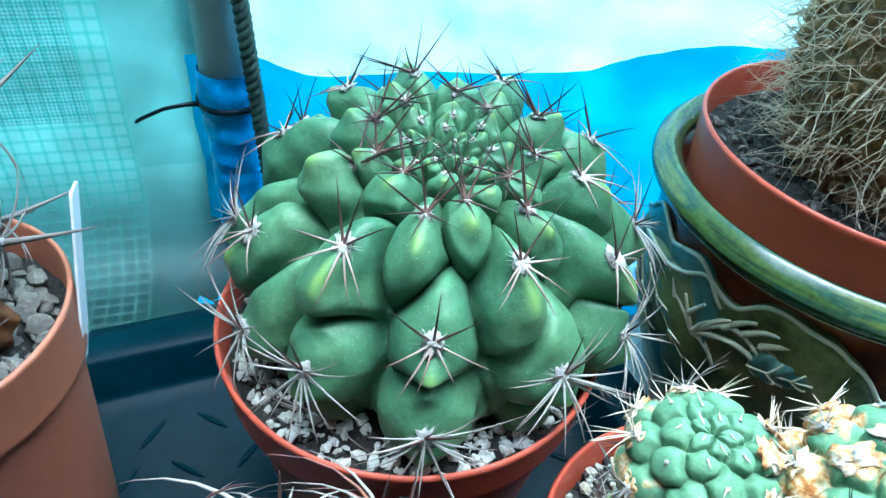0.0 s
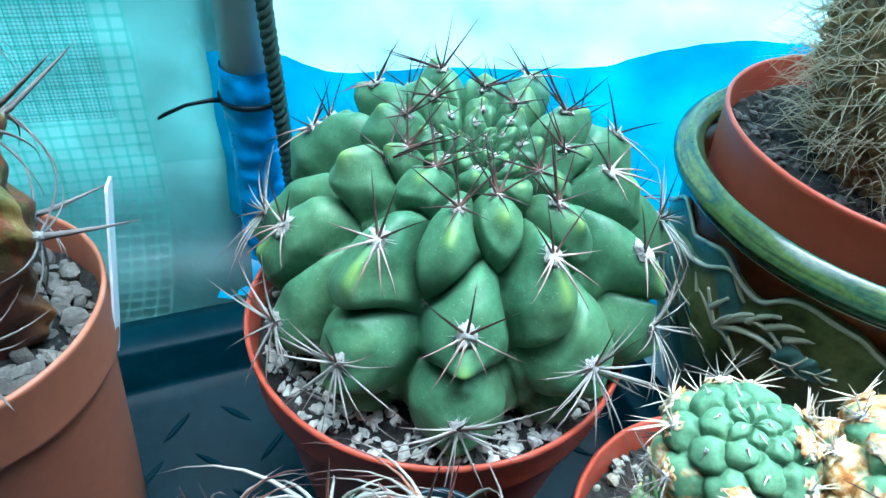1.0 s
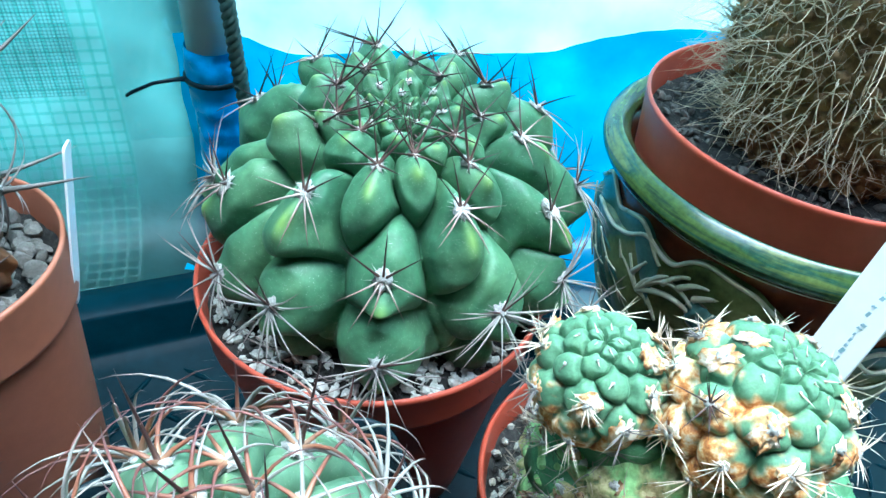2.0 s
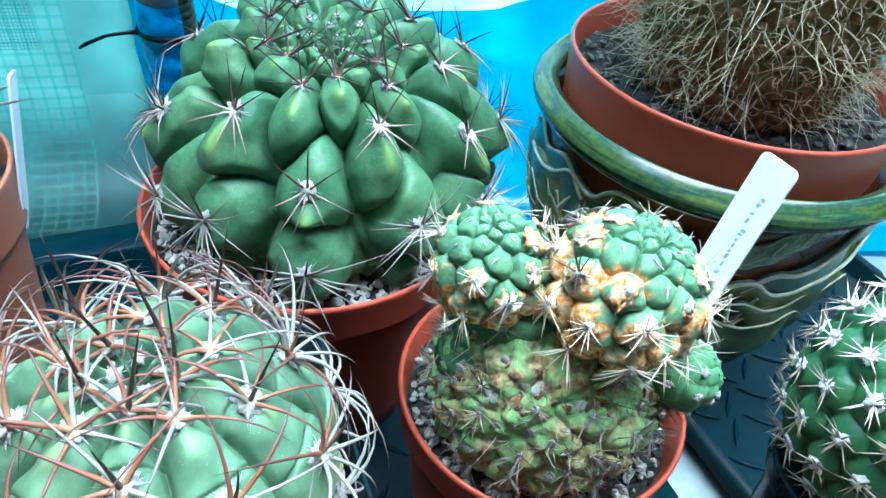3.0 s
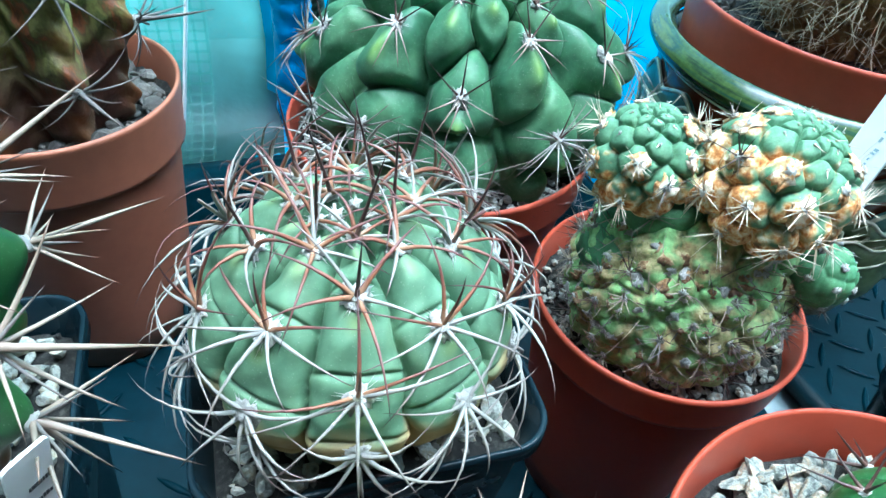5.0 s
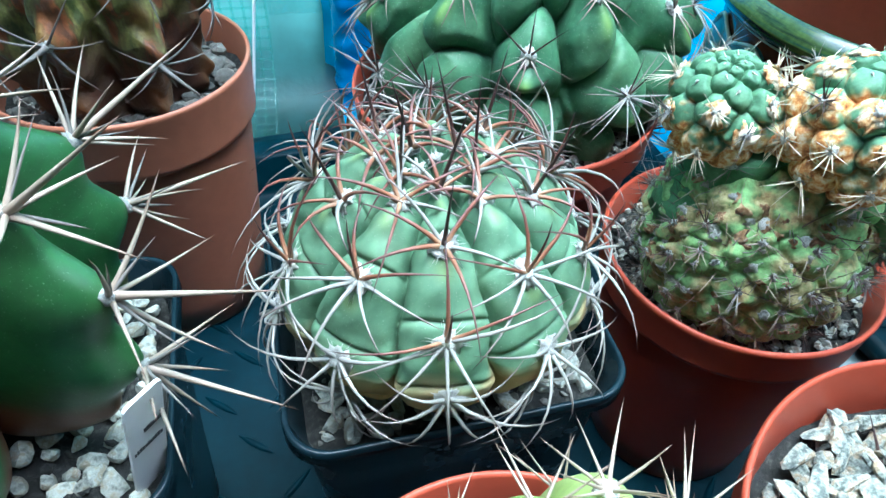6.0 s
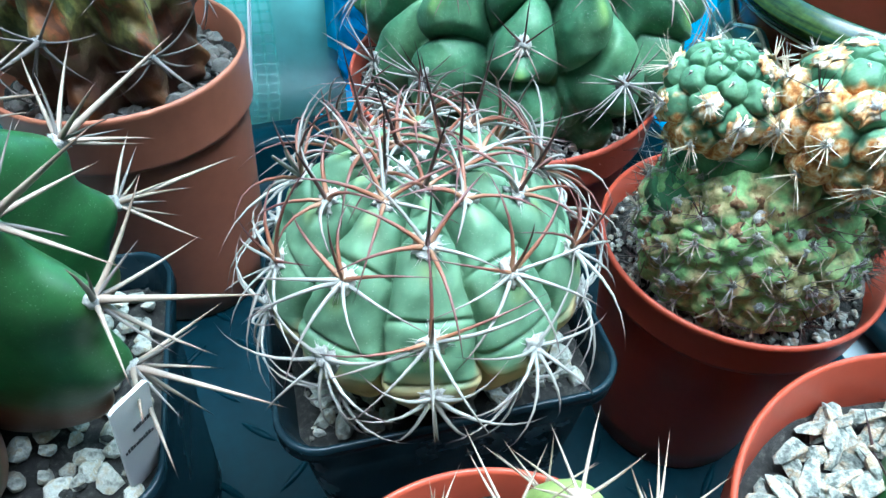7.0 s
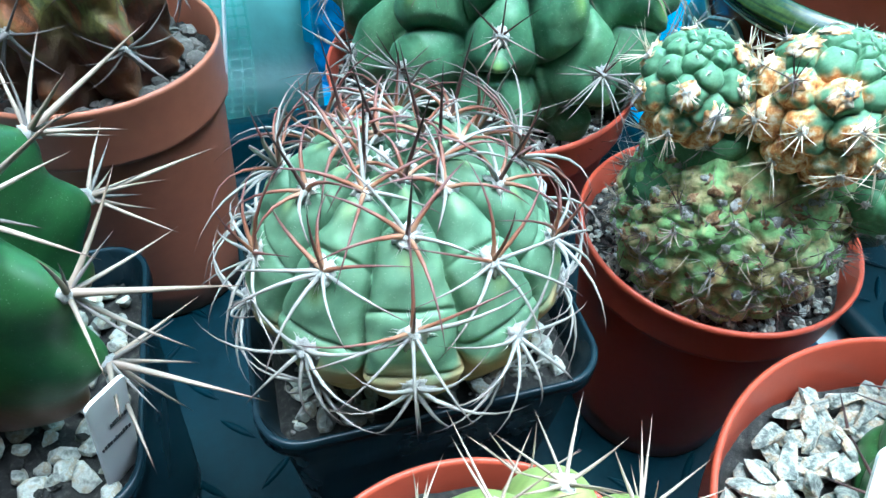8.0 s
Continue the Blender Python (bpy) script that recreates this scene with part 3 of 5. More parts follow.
class ChinRibbed(Tubercled):
    """Low ribs whose crests are cut by a cross groove above each areole; every second rib is half a step lower."""

    def fields(self, TH, AZ):
        AZ, TH = (AZ + self.warp * (np.sin(5 * AZ + 9 * TH + self.phase) + 0.6 * np.sin(11 * AZ - 16 * TH)), TH + 0.7 * self.warp * np.sin(7 * AZ - 8 * TH))
        marks = [sorted(th - drop * s for th, az, s, w, j, drop in self.tubs if j % 2 == odd and abs(az - self.tubs[odd * self.count][1]) < 0.3) for odd in (0, 1)]
        v = ((AZ - self.az0) / self.pitch + 1) % 2 - 1
        swing = np.interp(TH, sorted(marks[0] + marks[1]), [1.0 if m in marks[0] else -1.0 for m in sorted(marks[0] + marks[1])])
        half = 0.5 + 0.03 * swing
        even = np.abs(v) < half
        across = np.where(even, np.abs(v) / half, (1 - np.abs(v)) / (1 - half))
        side = (1 - across) * self.pitch * 0.5 * np.sin(TH)
        wall = np.sqrt(1 - (1 - np.clip(side / self.shoulder, 0, 1)) ** 2)
        arch = TH - 0.06 * across**4
        cut, chin = np.full(TH.shape, 9.0), np.zeros(TH.shape)
        for odd in (0, 1):
            here = even if odd == 0 else ~even
            for k, m in enumerate(marks[odd]):
                edge = m - 0.20 * (m - (marks[odd][k - 1] if k else 0.0))
                cut = np.where(here, np.minimum(cut, np.abs(arch - edge)), cut)
                chin = np.where(here, np.maximum(chin, np.exp(-((TH - m - 0.12) / 0.11) ** 2 - (across / 0.5) ** 2)), chin)
        step = np.sqrt(1 - (1 - np.clip(cut / 0.050, 0, 1)) ** 2)
        bump = wall * (1 - 0.24 * across**2) * (1 - self.notch * (1 - step)) + 0.10 * chin - 0.21 * np.exp(-((side / 0.016) ** 2)) - 0.10 * np.exp(-((cut / 0.014) ** 2))
        return bump, chin, np.full(TH.shape, max(t[2] for t in self.tubs))


class Ribbed:
    """A body with a few deep ribs, whose crests swell below each areole."""

    def __init__(self, rx, rz, ribs, depth, swell=0.08, beats=3, az0=0.0, sharp=1.0, power=0.9, beat0=0.0, stagger=0.0, folds=0.0):
        self.rx, self.rz, self.ribs, self.depth, self.swell, self.beats, self.az0, self.sharp, self.power, self.beat0 = rx, rz, ribs, depth, swell, beats, az0, sharp, power, beat0
        self.stagger, self.folds = stagger, folds

    def place(self, TH, AZ):
        rib = np.abs(np.cos((AZ - self.az0) * self.ribs / 2)) ** self.sharp
        odd = np.round((AZ - self.az0) * self.ribs / (2 * np.pi)) % 2
        wave = np.sin(self.beats * 2 * (TH - self.beat0 + self.stagger * odd))
        r = self.rx * np.sin(TH) ** self.power * (1 - self.depth * (1 - rib) + self.swell * wave * rib**3 + self.folds * np.sin(30 * TH + 2.5 * np.sin(5 * AZ) + 1.5 * np.sin(17 * AZ)))
        return np.stack([np.sin(AZ) * r, -np.cos(AZ) * r, self.rz * np.cos(TH) * (1 + 0 * r)], -1)

    def build(self, name, parent, mat, low=(95, 30), nu=240, nv=120, theta_max=2.4, label=""):
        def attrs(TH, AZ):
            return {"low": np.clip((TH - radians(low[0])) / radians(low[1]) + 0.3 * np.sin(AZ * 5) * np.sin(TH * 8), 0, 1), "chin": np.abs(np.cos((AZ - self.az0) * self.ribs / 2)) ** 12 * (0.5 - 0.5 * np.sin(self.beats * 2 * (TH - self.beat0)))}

        return body_mesh(name, parent, mat, self.place, nu, nv, theta_max, attrs, label)

    def areoles(self):
        found = []
        for i in range(self.ribs):
            az = self.az0 + 2 * np.pi * i / self.ribs
            for k in range(-2, 2 * self.beats):
                t = self.beat0 - self.stagger * (i % 2) + (np.pi / 4 + np.pi * k) / self.beats
                if not 0.30 < t < 2.0:
                    continue
                p = self.place(np.array([t, t + 0.02]), np.array([az, az]))
                up = p[0] - p[1]
                radial = np.array([np.sin(az) * np.sin(t), -np.cos(az) * np.sin(t), np.cos(t)])
                up = up - (up @ radial) * radial
                found.append((p[0], radial, up / np.linalg.norm(up), t, az, k))
        return found


def star(tuft, p, n, up, rng, count, length, r, lift=0.35, bend=0.15, slot=1, spread=(0, 360), jitter=0.15, wander=0.0, segs=6):
    """Radial spines round an areole; 0 degrees is up, angles go round to its right."""
    side = np.cross(up, n)
    for k in range(count):
        a = radians(spread[0] + (spread[1] - spread[0]) * (k + 0.5) / count) + rng.normal() * jitter
        out = math.cos(a) * up + math.sin(a) * side
        l = length * rng.uniform(0.8, 1.15)
        tuft.spine(p, out + n * (lift + rng.normal() * 0.12), l, r * rng.uniform(0.8, 1.1), -n * bend + rng.normal(size=3) * 0.05, slot, wander=wander, segs=segs)


# ---- the bench and the trays ----
TURN = 22.0
BENCH = [(-0.66, -0.30), (1.15, -0.30), (1.15, 0.492), (0.2, 0.448), (-0.165, 0.432), (-0.60, 0.310)]
bench = link_mesh("bench_top", *loft([[(x, y, -0.022) for x, y in BENCH], [(x, y, -0.0035) for x, y in BENCH]]), bench_white, smooth=False)
tagged(bench, "pale painted board of the staging bench", "bench", kind="structure")
# Floor out of view, added dark so that little light bounces up.
FLOOR = [(-6, -6), (6, -6), (6, 6), (-6, 6)]
ground = link_mesh("ground", *loft([[(x, y, -0.95) for x, y in FLOOR], [(x, y, -0.80) for x, y in FLOOR]]), soil, smooth=False)
tagged(ground, "dark trodden soil floor of the greenhouse", "ground", kind="structure")


def tray_loops(w, d, height, flange, corner):
    def rect(ex, z, c):
        pts = []
        for q, (sx, sy) in enumerate(((1, 1), (-1, 1), (-1, -1), (1, -1))):
            for k in range(9):
                a = math.pi / 2 * (q + k / 8)
                pts.append((sx * (w / 2 + ex - c) + c * math.cos(a), sy * (d / 2 + ex - c) + c * math.sin(a), z))
        return pts
    return [rect(0.002, -0.0030, corner), rect(0.003, 0.004, corner), rect(0.006, height - 0.004, corner + 0.004), rect(flange - 0.001, height - 0.010, corner + flange),
            rect(flange + 0.001, height - 0.009, corner + flange), rect(flange - 0.001, height - 0.002, corner + flange), rect(flange * 0.6, height, corner + flange * 0.6), rect(0.003, height, corner), rect(0.001, height - 0.002, corner),
            rect(0.0, 0.003, corner), rect(-0.003, 0.0, corner)]


def tread(parent, w, d, pitch, length, seed, mat):
    """Raised lens-shaped bars of a tread plate, every second one turned."""
    rng = np.random.default_rng(seed)
    V, F, n = [], [], 0
    row = 0
    y = -d / 2 + pitch
    while y < d / 2 - pitch * 0.6:
        x = -w / 2 + pitch * (0.8 + 0.5 * (row % 2))
        col = 0
        while x < w / 2 - pitch * 0.6:
            a = radians(45 if (row + col) % 2 else -45) + rng.normal() * 0.03
            c, s = math.cos(a), math.sin(a)
            m = 10
            for hgt, shrink in ((0.0, 1.0), (0.0009, 0.72), (0.0012, 0.35)):
                for k in range(m):
                    q = 2 * math.pi * k / m
                    u, v = math.cos(q) * length / 2 * (0.55 + 0.45 * shrink), math.sin(q) * (1 - 0.55 * abs(math.cos(q))) * length * 0.10 * shrink
                    V.append((x + u * c - v * s, y + u * s + v * c, hgt + 0.0002))
            for lvl in range(2):
                F += [(n + lvl * m + k, n + lvl * m + (k + 1) % m, n + (lvl + 1) * m + (k + 1) % m, n + (lvl + 1) * m + k) for k in range(m)]
            F.append(tuple(n + 2 * m + k for k in range(m)))
            n += 3 * m
            x += pitch
            col += 1
        y += pitch * 0.85
        row += 1
    return tagged(link_mesh("tread_pattern", V, F, mat, parent, "raised lens-shaped tread marks"), kind="stuff")


def tray(x, y, w, d, height, flange, corner, label, seed, pitch=0.024, deg=TURN, mat=tray_plastic):
    ob = thing("plant_tray", x, y, 0, label, "tray", "plant trays", deg)
    v, f = loft(tray_loops(w, d, height, flange, corner), True, True)
    link_mesh("shell", v, f, mat, ob)
    tread(ob, w, d, pitch, 0.023, seed, tray_plastic)
    return ob


def turned(x, y, u, w, deg=TURN):
    """The place u along and w across from (x, y) in the trays' own directions."""
    c, s = math.cos(radians(deg)), math.sin(radians(deg))
    return x + u * c - w * s, y + u * s + w * c


# left tray: its back wall passes (-0.160, 0.297); its right end lies beside the orange pot
LX, LY = turned(-0.160, 0.297, 0.015, -0.25)
tray(LX, LY, 0.42, 0.50, 0.030, 0.030, 0.03, "black plastic plant tray with a wide flat rim", 3, 0.032)
RX, RY = turned(0.207, 0.180, 0.12, 0.045, 25)
tray(RX, RY, 0.22, 0.27, 0.016, 0.010, 0.02, "black plastic tray with a tread-plate bottom", 4, 0.021, 25, tray_dusty)


# ---- the tent walls ----
def sheet(name, corners, nu, nv, mat, wrinkle, seed, label, category, freq=14.0, fold=(1.0, 1.0)):
    """A wrinkled sheet between four corners (bottom left, bottom right, top right, top left), with a thickness of 1 mm."""
    a, b, c, d = (np.array(p, float) for p in corners)
    n = np.cross(b - a, d - a)
    n /= np.linalg.norm(n)
    V = []
    for back in (0.0, -0.001):
        for j in range(nv + 1):
            for i in range(nu + 1):
                u, w = i / nu, j / nv
                p = (1 - w) * ((1 - u) * a + u * b) + w * ((1 - u) * d + u * c)
                q = p * freq
                h = noise.noise((q[0] * fold[0] + seed, q[1], q[2] * fold[1])) + 0.4 * noise.noise((q[0] * 2.7 * fold[0], q[1] + seed, q[2] * 2.7 * fold[1]))
                V.append(p + n * (wrinkle * h + back))
    m = (nu + 1) * (nv + 1)
    F = []
    for j in range(nv):
        for i in range(nu):
            q = (j * (nu + 1) + i, j * (nu + 1) + i + 1, (j + 1) * (nu + 1) + i + 1, (j + 1) * (nu + 1) + i)
            F += [q]
    ob = link_mesh(name, V[:m], F, mat)
    return tagged(ob, label, category, kind="structure")


WY = 0.440
sheet("wall_north", [(-0.17, WY, -0.80), (1.2, WY + 0.06, -0.80), (1.2, WY + 0.06, 1.5), (-0.17, WY, 1.5)], 90, 130, film_white, 0.006, 2, "milky translucent plastic film of the greenhouse wall", "greenhouse wall", 8.0)


def drape_profile(reach, bend):
    """Offsets and heights of a sheet that lies forward for reach metres and rises in a bend of that radius."""
    return [(reach * (1 - k / 8) + bend, 0.0015) for k in range(8)] + [(bend * (1 - math.sin(q)), 0.0015 + bend * (1 - math.cos(q))) for q in [math.pi / 2 * k / 10 for k in range(11)]]


def drape(name, foot, head, top, nu, mat, wrinkle, seed, label, category, freq, reach, hem=None, bend=0.02):
    """A sheet that hangs from top along the line foot-head, bends at the bench and lies forward on it for reach metres."""
    a, c = Vector(foot), Vector(head)
    along = (c - a).normalized()
    out = Vector((along.y, -along.x, 0))
    prof = drape_profile(reach, bend)
    rise = max(12, int(top / 0.008)) if top < 0.4 else 90
    prof += [(0.0, bend + 0.0015 + (top - bend - 0.0015) * k / rise) for k in range(1, rise + 1)]
    V, F = [], []
    for j, (o, z) in enumerate(prof):
        for i in range(nu + 1):
            u = i / nu
            lift = float(np.interp(a.lerp(c, u).x, [q[0] for q in hem], [q[1] for q in hem])) * max(0.0, (z - top * 0.4) / (top * 0.6)) if hem else 0.0
            p = a.lerp(c, u) + out * o + Vector((0, 0, z + lift))
            q = p * freq
            h = noise.noise((q.x + seed, q.y, q.z)) + 0.45 * noise.noise((q.x * 2.7, q.y + seed, q.z * 2.7))
            flat = max(0.0, min(1.0, (z - 0.004) / 0.03))
            p += out * wrinkle * h * flat + Vector((0, 0, abs(h) * wrinkle * 0.5 * (1 - flat)))
            V.append(tuple(p))
    m = nu + 1
    for j in range(len(prof) - 1):
        for i in range(nu):
            F.append((j * m + i, j * m + i + 1, (j + 1) * m + i + 1, (j + 1) * m + i))
    ob = link_mesh(name, V, F, mat)
    return tagged(ob, label, category, kind="structure")


drape("tarpaulin", (-0.165, WY - 0.012, 0), (0.62, WY + 0.03, 0), 0.146, 190, tarp_blue, 0.0100, 5, "crumpled blue tarpaulin hanging along the wall", "tarpaulin", 19.0, 0.02, [(-0.16, 0.001), (-0.12, -0.002), (-0.094, -0.008), (-0.02, -0.003), (0.063, 0.004), (0.082, 0.009), (0.104, 0.017), (0.153, 0.026), (0.22, 0.024), (0.35, 0.03)], 0.045)
drape("wall_west", (-0.60, 0.315, 0), (-0.158, WY - 0.002, 0), 1.5, 60, film_green, 0.003, 7, "green-tinted reinforced plastic sheet of the side wall", "greenhouse wall", 9.0, 0.040, None, 0.070)
strip_a, strip_b = Vector((-0.60, 0.315, 0)), Vector((-0.158, WY - 0.002, 0))
W_DIR = (strip_b - strip_a).normalized()
W_OUT = Vector((W_DIR.y, -W_DIR.x, 0))


def on_wall(s, z, off=0.0):
    """A place s metres to the left of the corner post on the side wall, at height z, off it towards the bench."""
    p = strip_b - W_DIR * s + W_OUT * off
    return (p.x, p.y, z)


sheet("film_strip", [on_wall(0.050, 0.070, 0.007), on_wall(0.004, 0.070, 0.007), on_wall(0.004, 1.4, 0.007), on_wall(0.050, 1.4, 0.007)], 36, 380, film_clear, 0.0030, 11, "crinkled clear plastic strip along the post", "plastic strip", 62.0)


def thread_grid(name, s0, s1, top, pitch, width, mat, off, label, bottom=-1.0):
    """Woven threads that follow the side wall's sheet down and forward, as one mesh of thin bars."""
    line = [(o, z) for o, z in drape_profile(0.040, 0.070) if z >= bottom] + [(0.0, 0.0715 + (top - 0.0715) * k / 30) for k in range(1, 31)]
    if bottom > 0.07:
        line = [(0.0, bottom + (top - bottom) * k / 30) for k in range(31)]
    V, F = [], []

    def place(s, o, z, nx, nz):
        p = strip_b - W_DIR * s + W_OUT * (o + nx * off)
        return (p.x, p.y, z + nz * off)

    def ribbon(pts, sides):
        n = len(V)
        for p, d in zip(pts, sides):
            V.append((p[0] - d[0] * width / 2, p[1] - d[1] * width / 2, p[2] - d[2] * width / 2))
            V.append((p[0] + d[0] * width / 2, p[1] + d[1] * width / 2, p[2] + d[2] * width / 2))
        F.extend([(n + 2 * k, n + 2 * k + 1, n + 2 * k + 3, n + 2 * k + 2) for k in range(len(pts) - 1)])

    frames = []
    for k, (o, z) in enumerate(line):
        (o0, z0), (o1, z1) = line[max(k - 1, 0)], line[min(k + 1, len(line) - 1)]
        d = math.hypot(o1 - o0, z1 - z0) or 1.0
        frames.append(((z1 - z0) / d, -(o1 - o0) / d, (o1 - o0) / d, (z1 - z0) / d))
    s = s0
    while s < s1:
        pts = [place(s, o, z, fr[0], fr[1]) for (o, z), fr in zip(line, frames)]
        ribbon(pts, [(W_DIR.x, W_DIR.y, 0)] * len(pts))
        s += pitch
    gone = 0.0
    for k in range(len(line) - 1):
        (o0, z0), (o1, z1) = line[k], line[k + 1]
        step = math.hypot(o1 - o0, z1 - z0)
        at = (pitch - gone % pitch) % pitch
        while at < step:
            q = at / step
            o, z = o0 + (o1 - o0) * q, z0 + (z1 - z0) * q
            fr = frames[k]
            side = (W_OUT.x * fr[2], W_OUT.y * fr[2], fr[3])
            ribbon([place(s0 + (s1 - s0) * m / 6, o, z, fr[0], fr[1]) for m in range(7)], [side] * 7)
            at += pitch
        gone += step
    return tagged(link_mesh(name, V, F, mat, smooth=False), label, "net", kind="stuff")


thread_grid("reinforcing_net", 0.052, 0.42, 0.40, 0.0085, 0.0022, thread_green, 0.0040, "green reinforcing threads of the plastic sheet")
thread_grid("gauze_panel", 0.070, 0.30, 0.40, 0.0023, 0.0008, thread_grey, 0.0065, "fine grey gauze panel on the sheet", 0.105)

# Walls out of view, added to close the place and cut low fill light.
closing = [("wall_south", [(1.2, -1.3, -0.80), (-1.2, -1.3, -0.80), (-1.2, -1.3, 1.5), (1.2, -1.3, 1.5)]),
           ("wall_east", [(1.2, WY + 0.06, -0.80), (1.2, -1.3, -0.80), (1.2, -1.3, 1.5), (1.2, WY + 0.06, 1.5)]),
           ("wall_far_west", [(-1.2, -1.3, -0.80), (-0.60, 0.315, -0.80), (-0.60, 0.315, 1.5), (-1.2, -1.3, 1.5)])]
for name, corners in closing:
    sheet(name, corners, 12, 12, light_block, 0.004, 3, "dull green shading closing the greenhouse", "greenhouse wall")
roof = sheet("ceiling", [(-1.2, -0.24, 1.5), (1.2, -0.24, 1.5), (1.2, 0.52, 1.5), (-1.2, 0.52, 1.5)], 12, 12, film_roof, 0.004, 9, "clear plastic film roof of the greenhouse", "roof")
# Opaque front part of the roof, never in view; added to block front light.
sheet("ceiling_shade", [(-1.2, -1.3, 1.5), (1.2, -1.3, 1.5), (1.2, -0.24, 1.5), (-1.2, -0.24, 1.5)], 12, 12, light_block, 0.004, 9, "dull green shading under the roof", "roof")


def tube(path, r, sides=10):
    loops = []
    pts = [Vector(p) for p in path]
    for k, p in enumerate(pts):
        d = (pts[min(k + 1, len(pts) - 1)] - pts[max(k - 1, 0)]).normalized()
        a = d.cross(Vector((0.3, 0.9, 0.2))).normalized()
        b = d.cross(a)
        rad = r[k] if isinstance(r, (list, tuple)) else r
        loops.append([tuple(p + rad * (math.cos(q) * a + math.sin(q) * b)) for q in [2 * math.pi * j / sides for j in range(sides)]])
    return loft(loops)


post = thing("corner_post", -0.1375, WY - 0.024, 0, "grey tubular corner post of the greenhouse frame", "post")
v, f = loft([ring(0.0155, -0.004, 24), ring(0.0155, 1.45, 24)])
link_mesh("tube", v, f, metal_post, post)
wrap_loops = []
for k in range(60):
    z = -0.003 + 0.150 * k / 59
    wrap_loops.append([((0.0172 + 0.0022 * noise.noise((math.cos(a) * 1.4, math.sin(a) * 1.4, z * 110))) * math.cos(a), (0.0172 + 0.0022 * noise.noise((math.cos(a) * 1.4, math.sin(a) * 1.4, z * 110))) * math.sin(a), z) for a in [2 * math.pi * j / 40 for j in range(40)]])
v, f = loft(wrap_loops, False, False)
link_mesh("tarp_wrap", v, f, wrap_blue, post, "blue tarpaulin wrapped round the post")
tie = thing("cable_tie", -0.1375, WY - 0.024, 0.125, "black cable tie round the wrapped post with a loose tail", "cable tie")
v, f = loft([ring(0.0184, 0, 32), ring(0.0200, 0.0002, 32), ring(0.0200, 0.0030, 32), ring(0.0184, 0.0032, 32), ring(0.0184, 0, 32)], False, False)
link_mesh("band", v, f, black_plastic, tie)
v, f = tube([(-0.016, -0.010, 0.0018), (-0.022, -0.013, 0.0022), (-0.034, -0.018, 0.001), (-0.046, -0.022, -0.004), (-0.050, -0.023, -0.0065)], [0.0019, 0.0014, 0.0013, 0.0013, 0.0010], 6)
link_mesh("tail", v, f, black_plastic, tie)
rope = thing("twisted_rope", -0.110, WY - 0.042, 0.0, "dark green twisted rope hanging beside the post", "rope")
for k in range(3):
    pts = [(-0.010 * z / 0.2 + 0.0024 * math.cos(z * 420 + k * 2.094), 0.0024 * math.sin(z * 420 + k * 2.094), z) for z in np.linspace(0.0, 0.46, 230)]
    v, f = tube(pts, 0.0026, 8)
    link_mesh("strand", v, f, rope_green, rope)


# ---- plants ----
def potted(name, x, y, label, group="potted cacti"):
    return thing(name, x, y, 0, label, "cactus", group)


